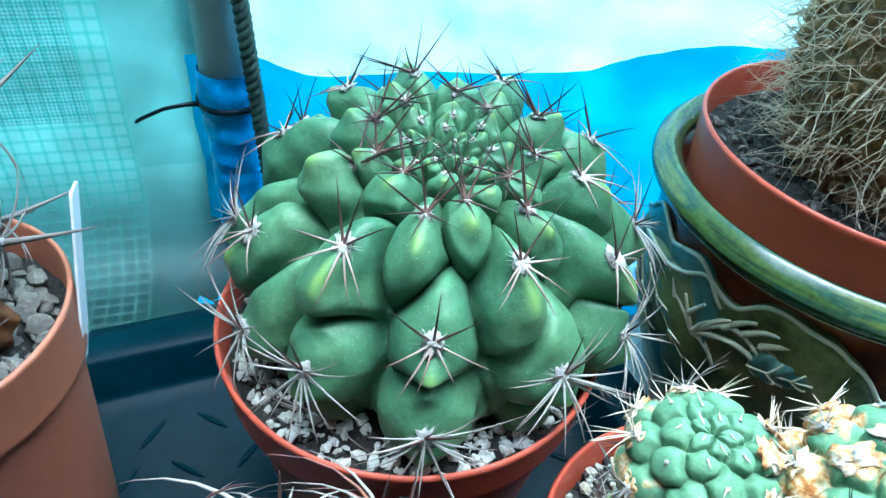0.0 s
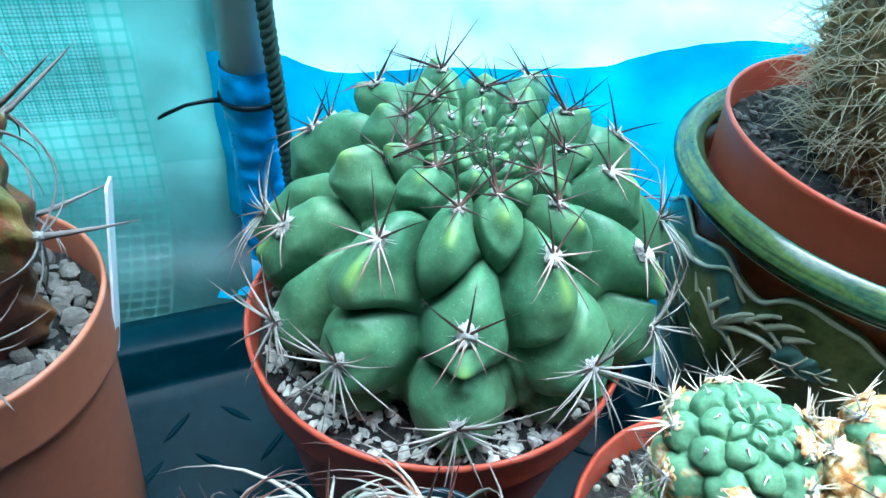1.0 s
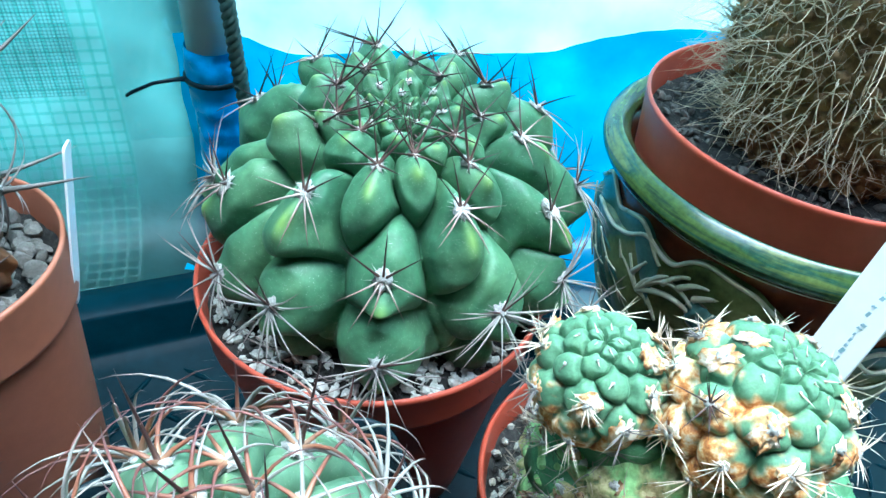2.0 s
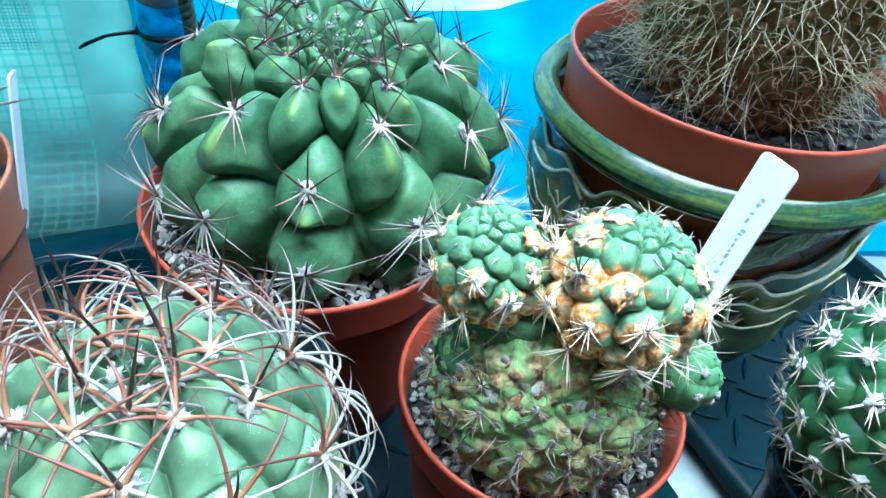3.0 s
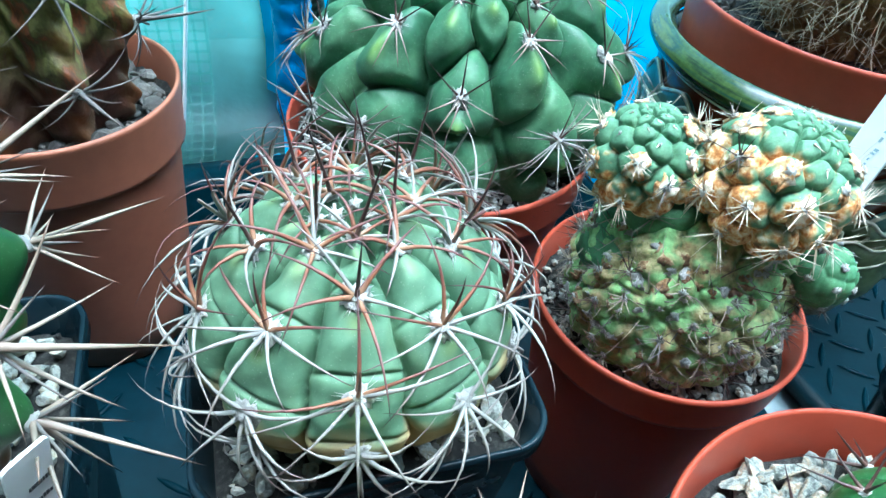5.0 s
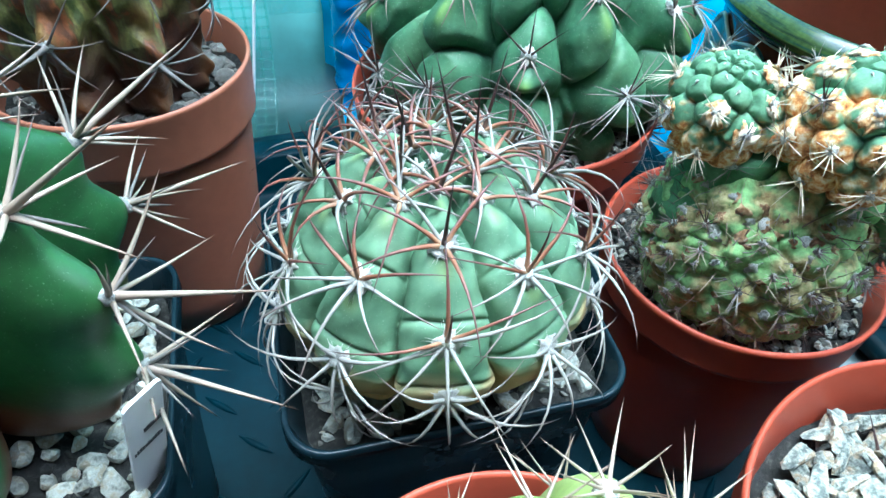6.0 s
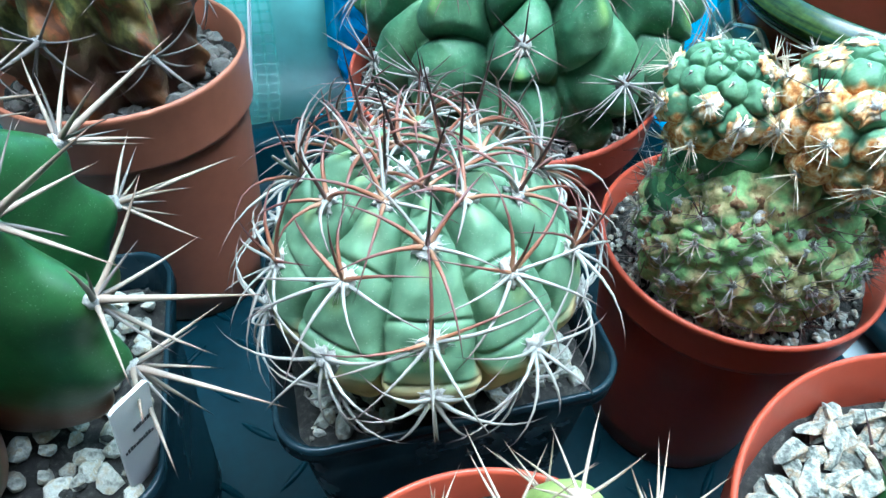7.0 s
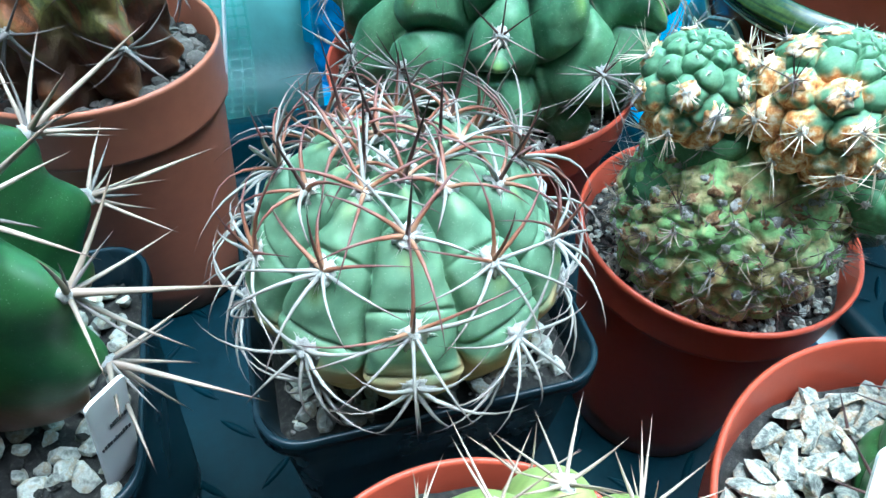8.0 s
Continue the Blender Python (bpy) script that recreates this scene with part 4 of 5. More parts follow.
# the large green globular cactus in a round red-brown pot
def big_globe():
    ob = potted("potted_cactus", -0.0189, 0.2416, "large green globular cactus with bulging tubercles in a red-brown pot")
    round_pot(ob, 0.077, 0.134, 0.054, 0.022, brown_plastic)
    soil_disc(ob, 0.073, 0.122, 1)
    grit(ob, 0.035, 0.0700, 0.1228, 1000, 0.0034, stone_pale, 11)
    grit(ob, 0.035, 0.0700, 0.1225, 700, 0.0022, soil, 12, "crumb_layer")
    # areole angle from the crown, azimuth, size, and how far the bulge hangs below the areole
    flank = ((47, -1, 13, 0.22), (61, -32, 13, -0.15), (59, 33, 13, -0.15), (67, -1, 13, 0.0), (68, -56, 11, -0.1), (64, 59, 12, -0.1), (35, -35, 14, 0.72), (34, 27, 13, 0.75),
             (50, -70, 13, 0.5), (46, 63, 13, 0.65), (65, -92, 12, 0.2), (60, 95, 12, 0.2), (23, -73, 11, 0.6), (31, 81, 11, 0.5), (23, -10, 11.5, 0.7), (49, -113, 13, 0.3), (45, 118, 12, 0.4), (39, -136, 12, 0.4), (34, 156, 12, 0.5))
    crown = ((25, 43, 10), (19, 12, 9.5), (15, -39, 8), (17, 56, 7), (14, 30, 6.5), (18, -108, 9), (20, 86, 8), (25, 121, 9), (29, -161, 11), (17, -72, 7), (18, -142, 8), (19, 176, 8), (18, 148, 7))
    heart = [(deg, turn + az, size) for deg, turn, step, size in ((3, 20, 120, 3.4), (6.5, 42, 72, 4.2), (10.5, -3, 45, 5.2)) for az in range(0, 360, step)]
    rear = [(deg, az, 12.5, 0.2) for deg, turn in ((56, 140), (74, 118)) for az in (turn, turn + 31, turn + 62, turn + 93)] + [(85, az, 9.5, -0.2) for az in range(-90, 91, 30) if az]
    spots = list(flank) + [(deg, az, size, 0.55) for deg, az, size in crown] + [(deg, az, size, 0.35) for deg, az, size in heart] + rear
    shape = Tubercled(0.0675, 0.0845, (), 6, 0.0205, 1.60, 0.0042, 0.0, 0.0, 4, 0.5, 0.006, pinch=0.30, lean=0.08, warp=0.006, reach=0.62, dent=0.0007, rounding=0.85, cap=1.28, waist=0.85, waist_from=1.25, shoulder=0.30, sharp=24.0, spots=spots, necks=((20, 0), (19, 2)))
    body = shape.build("cactus_body", ob, skin_big, 520, 300)
    body.matrix_basis = pose(0.0088, 0.0169, 0.1225, 10)
    turn_back = body.matrix_basis.inverted()
    for vert in body.data.vertices:
        q = body.matrix_basis @ vert.co
        r, most = math.hypot(q.x, q.y), 0.0728 + max(0.0, q.z - 0.1345) * 1.6
        if q.z < 0.150 and r > most:
            vert.co = turn_back @ Vector((q.x * most / r, q.y * most / r, q.z))
    rng, rest = np.random.default_rng(7), Tuft()
    for p, n, up, t, az, j in shape.areoles():
        tf = Tuft()
        k = min(1.0, 0.25 + t / 1.0)
        tf.blob(p, n, 0.0028 * k, rng, 0.45, 0, 0.10, up=up, lumps=0.8)
        if abs(az) < 1.9:
            star(tf, p, n, up, rng, 13, 0.0068 * k, 0.00024, 0.30, 0.35, 0, jitter=0.7, segs=3)
        if j < 5:
            star(tf, p, n, up, rng, 5 if j > 2 else 15, 0.022 if j > 2 else 0.029, 0.00052, 0.30 if j > 2 else 0.5, 0.20, 2, (95, 265) if j > 2 else (40, 320), 0.15 if j > 2 else 0.35)
            star(tf, p, n, up, rng, 3, 0.022, 0.00050, 0.75, 0.05, 1, (-75, 75))
        elif j < 9:
            star(tf, p, n, up, rng, 3, 0.017 * k + 0.005, 0.00045, 0.5, 0.1, 1, (90, 270))
            star(tf, p, n, up, rng, 5, 0.022 * k + 0.010, 0.00050, 0.9, 0.0, 1, (-85, 85), 0.25)
        else:
            star(tf, p, n, up, rng, 3, 0.006, 0.0003, 0.9, 0.0, 1)
        tf.link([wool_grey if j < 3 else wool, spine_dark, spine_white if j < 3 else spine_pink], ob, body.matrix_basis.copy(), None if abs(az) < 1.9 else rest)
    rest.link_joined("spine_rest", [wool, spine_dark, spine_pink], ob, body.matrix_basis.copy())


# the grey-green globe with long interlaced spines in a square black pot
def spiny_globe():
    ob = thing("potted_cactus", -0.0380, 0.0925, 0, "grey-green cactus with interlaced red and white spines, square black pot", "cactus", "potted cacti", 20.6)
    square_pot(ob, 0.0538, 0.137, black_plastic)
    soil_disc(ob, 0.049, 0.124, 2, True)
    stones(ob, 0.030, 0.0425, 0.124, 110, 0.0048, stone_white, 21, 0.6, True)
    grit(ob, 0.03, 0.044, 0.124, 200, 0.0022, stone_grey, 22, square=True)
    shape = ChinRibbed(0.0432, 0.0480, (90, 78, 71, 58.5, 46, 32, 20, 12, 6.5), 5, 0.0064, 1.0, 0.0004, radians(47 - 20.6), 0.0, 9, 0.45, 0.004, 2.6, (71, 12), blotch=0.42, under=0.50, shoulder=0.11, warp=0.008, dent=0.0004, waist=0.50, waist_from=1.32)
    shape.count, shape.pitch, shape.az0, shape.notch = 5, radians(36), radians(47 - 20.6), 0.17
    body = shape.build("cactus_body", ob, skin_grey, 520, 300)
    q = Matrix.Rotation(radians(-20.6), 3, "Z") @ Vector((0.0019, -0.0092, 0))
    body.location = (q.x, q.y, 0.148)
    rng = np.random.default_rng(17)
    for p, n, up, t, az, j in shape.areoles():
        tf = Tuft()
        k = min(1.0, 0.4 + t / 1.0)
        tf.blob(p, n, 0.0034 * k, rng, 0.45, 0, 0.10, lumps=0.8)
        star(tf, p, n, up, rng, 16, 0.0066 * k, 0.00024, 0.3, 0.3, 0, jitter=0.6, segs=3)
        if j < 3:
            star(tf, p, n, up, rng, 7, 0.037, 0.00068, 0.70, 0.58, 2, (40, 320), 0.14)
        elif j < 5:
            star(tf, p, n, up, rng, 5, 0.036, 0.00070, 0.65, 0.52, 2, (70, 290), 0.16)
            if abs(az) > 1.5:
                star(tf, p, n, up, rng, 4, 0.049, 0.00075, 1.05, 0.52, 2, (-85, 85), 0.3)
            star(tf, p, n, up, rng, 3 if abs(az) < 1.7 else 5, 0.037 if abs(az) < 1.7 else 0.048, 0.00072, 0.80, 0.58, 1, (-85, 85), 0.3)
            tf.spine(p, n + up * 0.5, 0.028, 0.00062, -n * 0.25, 1)
        elif j < 8:
            star(tf, p, n, up, rng, 4, 0.036 * (0.5 + 0.5 * k), 0.00070, 0.90, 0.66, 1, (0, 360), 0.4)
            star(tf, p, n, up, rng, 2, 0.032 * (0.5 + 0.5 * k), 0.00068, 0.8, 0.5, 2, (0, 360), 0.6)
            if j % 2:
                tf.spine(p, n + (0, 0, 0.6), 0.028, 0.0007, (0, 0, 0), 3)
        tf.link([wool if j > 2 else wool_grey, spine_red, spine_white, spine_dark], ob, body.matrix_basis.copy())


# the old cactus with two heads in an orange pot
def clump():
    ob = potted("potted_cactus", 0.0821, 0.1464, "old scarred two-headed cactus with corky wool in an orange pot")
    round_pot(ob, 0.0556, 0.124, 0.040, 0.019, orange_plastic)
    soil_disc(ob, 0.0525, 0.110, 3)
    grit(ob, 0.036, 0.0500, 0.111, 330, 0.0027, stone_white, 31)
    grit(ob, 0.030, 0.051, 0.111, 260, 0.0018, soil, 32, "crumb_layer")
    rng = np.random.default_rng(27)

    def head(name, at, shape, mat, tilt, nu, nv, spine_len, corky, count=6, label="", thick=0.00027):
        body = shape.build(name, ob, mat, nu, nv, 2.5, label)
        body.matrix_basis = Matrix.Translation(at) @ Euler([radians(a) for a in tilt]).to_matrix().to_4x4()
        fine = Tuft()
        for p, n, up, t, az, j in shape.areoles():
            tf = Tuft()
            k = min(1.0, 0.3 + t)
            tf.blob(p + n * 0.0004, n, (0.0013 if corky else 0.0012) * k * (0.35 if t < 0.75 else 1.0), rng, 0.5, 0, 0.10, lumps=0.8)
            if corky and rng.uniform() < min(1.0, 0.35 + (t - 0.55) * 2.0):
                tf.blob(p - up * 0.0008 - n * 0.0004, n, rng.uniform(0.0018, 0.0032) * k, rng, 0.36, 3, 0.09, "cork_patch", up=up, lumps=0.9)
            star(fine, p, n, up, rng, count if t > 0.95 else 1, spine_len * rng.uniform(0.6, 1.25) * (1.0 if t > 0.95 else 0.3), thick * rng.uniform(0.6, 1.1), rng.uniform(0.4, 1.3), 0.1, 1 if rng.uniform() < (0.85 if corky else 0.28) else 2 if rng.uniform() < 0.5 else 3, jitter=0.8, segs=4)
            tf.link([wool if corky else wool_grey, spine_straw, spine_grey, cork], ob, body.matrix_basis.copy())
        if name == "stem":
            for _ in range(760):
                t, az = rng.uniform(0.75, 2.15), rng.uniform(-2.2, 2.2)
                q = shape.place(np.array([t, t + 0.03, t]), np.array([az, az, az + 0.03]))
                n = np.cross(q[2] - q[0], q[0] - q[1])
                n /= np.linalg.norm(n)
                n = n if n @ q[0] > 0 else -n
                if rng.uniform() < 0.62:
                    fine.spine(q[0], n + rng.normal(size=3) * 0.8, rng.uniform(0.004, 0.012), 0.00021, rng.normal(size=3) * 0.2, rng.integers(1, 4), 4, 4)
                else:
                    fine.blob(q[0] - n * 0.0003, n, rng.uniform(0.0009, 0.0022), rng, 0.35, rng.integers(4, 6), 0.35)
        fine.link_joined("spine_fuzz", [wool, spine_cream if corky else spine_straw, spine_grey, spine_dark, bark, wool_grey], body, Matrix())

    head("stem", (-0.003, -0.010, 0.138), Tubercled(0.0385, 0.042, (122, 112, 102, 92, 82, 71, 59, 44), 11, 0.0050, 1.0, 0, 0.2, 0.17, 31, 0.2, ry=0.034, low=(78, 240), rounding=0.6, shoulder=0.60, blotch=1.3, warp=0.06, dent=0.0009), skin_old, (0, 0, 0), 300, 170, 0.0095, False, 11, "brown and green corky stem")
    head("head", (-0.0300, -0.009, 0.1910), Tubercled(0.0150, 0.0150, (122, 98, 76, 56, 38, 22, 10), 5, 0.0048, 1.1, 0, 0.1, 0.07, 33, 0.15, low=(74, 34), rounding=0.75, cap=1.3, blotch=0.9, shoulder=0.42, warp=0.03, sharp=16.0), skin_head, (6, -8, 0), 260, 150, 0.0105, True, 9)
    head("head", (0.0085, -0.0195, 0.1945), Tubercled(0.0200, 0.0190, (122, 102, 83, 65, 48, 33, 20, 9), 6, 0.0052, 1.1, 0, 0.4, 0.08, 35, 0.15, low=(54, 46), rounding=0.75, cap=1.3, blotch=1.2, shoulder=0.42, warp=0.03, sharp=16.0), skin_head, (8, 12, 0), 300, 170, 0.0120, True, 10)
    neck_v, neck_f = loft([[(-0.0275 + x + 0.002 * k, -0.011 + y, 0.150 + 0.0065 * k) for x, y, _ in ring(0.0170 - 0.0007 * k + 0.0008 * math.sin(k * 1.7), 0, 24)] for k in range(6)])
    link_mesh("neck", neck_v, neck_f, skin_neck, ob, "smooth green neck below the small head")
    head("pup", (0.036, -0.024, 0.163), Tubercled(0.0105, 0.0105, (100, 70, 45, 22), 5, 0.0018, 1.0, 0, 0.4, 0.05, 37, 0.15), skin_neck, (10, 50, 0), 90, 60, 0.006, False, 4)


# the hairy column in a red-brown pot, which stands in a glazed cover pot
EX, EY = 0.1860, 0.3020


def glazed_pot():
    ob = thing("cover_pot", EX + 0.004, EY + 0.005, 0, "glazed ceramic cover pot with green rim, brown body and raised leaves", "pot")

    def radius(z):
        s = min(1.0, max(0.0, z / 0.154))
        return 0.050 + 0.041 * math.sin(math.pi / 2 * s**0.85)

    prof = [(0.036, 0.0005), (0.049, 0.0005)] + [(radius(z), z) for z in np.linspace(0.003, 0.156, 18)]
    v, f = loft([ring(r, z, 120) for r, z in prof + [(0.0885, 0.156), (radius(0.12) - 0.006, 0.12), (0.052, 0.008), (0.02, 0.008)]])
    link_mesh("pot_body", v, f, glaze_brown, ob)
    rim = []
    for k in range(33):
        a = 2 * math.pi * k / 32
        rim.append((0.0945 + 0.0062 * math.cos(a) + 0.0010 * math.cos(3 * a), 0.1632 + 0.0085 * math.sin(a)))
    v, f = loft([ring(r, z, 120) for r, z in rim], False, False)
    link_mesh("rim", v, f, glaze_green, ob, "thick rim in streaky green glaze")
    v, f = loft([ring(r, z, 120) for r, z in [(0.0900, 0.1537), (0.0924, 0.1532), (0.0924, 0.1522), (0.0900, 0.1517)]], False, False)
    link_mesh("rim_line", v, f, glaze_vein, ob, "buff line below the rim")

    def at(az, z, out):
        r = radius(z) + out
        return (r * math.sin(az), -r * math.cos(az), z)

    def leaf(az, z, length, width, deg, mat, lobes, thick, name="leaf", veins=3):
        """A raised leaf on the pot: its outline waves, its middle is proud, with buff veins and edge."""
        nu, nv = 26, 12
        c, s = math.cos(radians(deg)), math.sin(radians(deg))
        V, F = [], []

        def spot(u, w, out):
            half = width / 2 * (math.sin(math.pi * min(1, u * 0.96 + 0.03)) ** 0.6) * (1 + 0.22 * math.cos(lobes * 2 * math.pi * u)) * (1 - 0.35 * u)
            a, b = (u - 0.5) * length, w * half
            x, y = a * c - b * s, a * s + b * c
            return at(az + x / 0.088, z + y, out)

        for j in range(nv + 1):
            for i in range(nu + 1):
                u, w = i / nu, 2 * j / nv - 1
                V.append(spot(u, w, thick * (1 - 0.55 * abs(w) ** 3) * (0.4 + 0.6 * math.sin(math.pi * u) ** 0.4) + 0.0009 * math.sin(veins * 2 * math.pi * (u - 0.28 * abs(w)))))
        m = len(V)
        for j in range(nv):
            for i in range(nu):
                F.append((j * (nu + 1) + i, j * (nu + 1) + i + 1, (j + 1) * (nu + 1) + i + 1, (j + 1) * (nu + 1) + i))
        edge = [i for i in range(nu + 1)] + [(j + 1) * (nu + 1) + nu for j in range(nv)] + [nv * (nu + 1) + i for i in range(nu - 1, -1, -1)] + [j * (nu + 1) for j in range(nv - 1, 0, -1)]
        for e in edge:
            p = Vector(V[e])
            V.append((p.x * 0.93, p.y * 0.93, p.z))
        for k in range(len(edge)):
            F.append((edge[k], m + k, m + (k + 1) % len(edge), edge[(k + 1) % len(edge)]))
        lf = link_mesh(name, V, F, mat, ob)
        lines = [[V[e] for e in edge] + [V[edge[0]]]] + [[spot(u, 0, thick + 0.0002) for u in np.linspace(0.03, 0.95, 14)]]
        for q in range(1, veins):
            u0 = q / veins
            for sgn in (-1, 1):
                lines.append([spot(min(0.97, u0 + 0.24 * w), sgn * w, thick * (1 - 0.55 * w**3) + 0.0007) for w in np.linspace(0.0, 0.86, 7)])
        VV, FF = [], []
        for line in lines:
            v, f = tube(line, 0.0005, 5)
            n = len(VV)
            VV += v
            FF += [tuple(k + n for k in q) for q in f]
        tagged(link_mesh("vein_relief", VV, FF, glaze_vein, lf, "buff raised veins"), kind="stuff")

    def band(name, thick, mat, floor_z, table, label, wave=9.0):
        """A relief leaf that wraps round the pot; table: (degrees, height) of its upper edge."""
        start, end = table[0][0], table[-1][0]
        nu, nv = int((end - start) * 1.2), 22
        V, F, edge = [], [], []
        for i in range(nu + 1):
            deg = start + (end - start) * i / nu
            near = [np.interp(deg + d, [q[0] for q in table], [q[1] for q in table]) for d in (-2, -1, 0, 1, 2)]
            top = sum(near) / 5 + 0.0022 * abs(math.sin(radians(deg) * wave)) - 0.001
            for j in range(nv + 1):
                w = j / nv
                z = floor_z + (top - floor_z) * w
                fold = 0.0019 * math.sin(radians(deg) * wave + w * 5) + 0.0011 * math.sin(w * 14 + radians(deg) * wave)
                V.append(at(radians(deg), z, (thick + fold) * (1 - 0.4 * (1 - w) ** 6)))
            edge.append(Vector(V[-1]) * 1.003)
            V.append(at(radians(deg), top + 0.0005, -0.002))
        m = nv + 2
        for i in range(nu):
            for j in range(nv + 1):
                F.append((i * m + j, (i + 1) * m + j, (i + 1) * m + j + 1, i * m + j + 1))
        lf = link_mesh(name, V, F, mat, ob, label)
        v, f = tube(edge, 0.0006 if name == "leaf_ruffle" else 0.0011, 6)
        link_mesh("outline", v, f, glaze_vein, lf, "buff outline")
        return lf

    band("leaf_border", 0.0022, glaze_teal, 0.05, ((-118, 0.110), (-104, 0.132), (-92, 0.146), (-86, 0.142), (-80, 0.139), (-72, 0.143), (-66, 0.147), (-61, 0.143), (-56, 0.130)), "teal glazed scalloped leaf edge")
    band("leaf_border", 0.0026, glaze_teal, 0.05, ((0, 0.112), (4, 0.120), (7, 0.125), (14, 0.124), (21, 0.130), (28, 0.1355), (33, 0.144), (40, 0.150), (50, 0.148), (62, 0.130)), "teal glazed leaf edge sweeping up")
    band("leaf_band", 0.0040, glaze_leaf, 0.012, ((-180, 0.100), (-150, 0.130), (-125, 0.105), (-104, 0.120), (-90, 0.128), (-78, 0.131), (-70, 0.133), (-63, 0.142), (-57, 0.138), (-52, 0.138), (-47, 0.147), (-42, 0.149), (-36, 0.147), (-28, 0.146), (-20, 0.136),
                                                  (-12, 0.118), (-6, 0.113), (-2, 0.120), (3, 0.121), (9, 0.111), (16, 0.112), (22, 0.119), (32, 0.122), (45, 0.118), (60, 0.126), (80, 0.104), (105, 0.120), (130, 0.100), (155, 0.116), (180, 0.100)), "olive glazed band of wavy leaves", 7.0)
    band("leaf_ruffle", 0.0056, glaze_leaf, 0.012, ((-30, 0.080), (-16, 0.098), (-9, 0.108), (-4, 0.102), (1, 0.108), (10, 0.100), (16, 0.104), (22, 0.109), (30, 0.104), (42, 0.112), (56, 0.080)), "olive glazed ruffled leaf edge", 11.0)
    band("leaf_ruffle", 0.0070, glaze_leaf, 0.012, ((-24, 0.070), (-12, 0.088), (-2, 0.092), (6, 0.086), (14, 0.090), (22, 0.096), (32, 0.088), (44, 0.066)), "olive glazed ruffled leaf edge", 11.0)

    def vein(a0, z0, a1, z1, bow):
        pts = []
        for k in range(12):
            q = k / 11
            pts.append(at(radians(a0 + (a1 - a0) * q), z0 + (z1 - z0) * q + bow * math.sin(math.pi * q), 0.0040))
        v, f = tube(pts, [0.0018 - 0.0010 * k / 11 for k in range(12)], 6)
        link_mesh("vein", v, f, glaze_vein, ob)

    for a0, z0, fan in ((-61, 0.110, ((-74, 0.122, 0.003), (-67, 0.126, 0.0), (-55, 0.124, 0.004), (-42, 0.122, 0.012), (-36, 0.112, 0.010), (-52, 0.100, 0.004))),
                        (-70, 0.119, ((-73, 0.127, 0.0),)), (-64, 0.118, ((-60, 0.130, 0.0),)), (-58, 0.118, ((-52, 0.131, 0.002),)), (-53, 0.1255, ((-46, 0.138, 0.002),)), (-48, 0.129, ((-40, 0.138, 0.002),)), (-43, 0.128, ((-33, 0.137, 0.002),)),
                        (2, 0.085, ((-3, 0.112, 0.0), (6, 0.110, 0.0), (16, 0.106, 0.004))), (95, 0.06, ((80, 0.09, 0.004), (104, 0.108, 0.004)))):
        for a1, z1, bow in fan:
            vein(a0, z0, a1, z1, bow)
    for a0, z0, l, w, deg, mat in ((-72, 0.106, 0.050, 0.020, -38, glaze_teal), (-84, 0.098, 0.046, 0.018, -60, glaze_teal), (-96, 0.110, 0.046, 0.020, -70, glaze_teal), (-36, 0.120, 0.026, 0.024, 15, glaze_teal),
                                   (5, 0.143, 0.042, 0.017, 36, glaze_grey_leaf), (120, 0.08, 0.05, 0.026, -40, glaze_teal), (165, 0.08, 0.05, 0.026, 40, glaze_teal)):
        leaf(radians(a0), z0, l, w, deg, mat, 1, 0.0066 if z0 < 0.14 else 0.0030)


def hairy_column():
    ob = thing("potted_cactus", EX, EY, 0.0085, "hairy brown cactus in a red-brown pot inside a glazed pot", "cactus", "potted cacti")
    round_pot(ob, 0.0840, 0.1835, 0.060, 0.034, brown_plastic)
    soil_disc(ob, 0.0800, 0.168, 4)
    grit(ob, 0.040, 0.078, 0.168, 620, 0.0030, stone_grey, 41)
    rng = np.random.default_rng(43)
    cx, cy, r0, z0, z1 = 0.004, 0.002, 0.056, 0.160, 0.38

    def radius(z):
        s = (z - z0) / (z1 - z0)
        return r0 * (0.74 + 0.26 * min(1, s * 4)) * math.sqrt(max(0.02, 1 - max(0, (s - 0.72) / 0.28) ** 2))

    v, f = loft([[(cx + x, cy + y, z) for x, y, _ in ring(radius(z), z, 48)] for z in np.linspace(z0, z1, 30)])
    body = link_mesh("cactus_body", v, f, skin_hairy, ob)
    V, F, n = [], [], 0
    hairs = Tuft()
    count = 1100
    for k in range(count):
        z = z0 + (z1 - z0) * (k + 0.5) / count
        az = k * 2.39996
        r = radius(z)
        d = np.array([math.cos(az), math.sin(az), 0.18])
        p = np.array([cx + r * math.cos(az), cy + r * math.sin(az), z])
        s = 0.0038
        V.append(ICO[0][0] * (s, s, s * 0.8) + p + d * 0.0008)
        F.append(ICO[0][1] + n)
        n += len(ICO[0][0])
        if z < 0.32:
            for _ in range(5):
                w = d + rng.normal(size=3) * 0.65
                long, droop = rng.uniform(0.009, 0.023), (0, 0, -rng.uniform(0.2, 0.8)) + rng.normal(size=3) * 0.50
                tip = p + (w / np.linalg.norm(w) + droop) * long
                if tip[2] < 0.188 and (math.hypot(tip[0], tip[1]) > 0.076 or tip[2] < 0.166):
                    continue
                hairs.spine(p + d * 0.002, w, long, 0.00036, droop, 0, 3, 9, rng.uniform(-0.17, 0.17))
    tagged(link_mesh("tubercle_cover", np.concatenate(V), np.concatenate(F), skin_hairy, body), kind="stuff")
    hairs.link_joined("hair_coat", [hair], body, Matrix(), "long pale tangled hair-like spines")


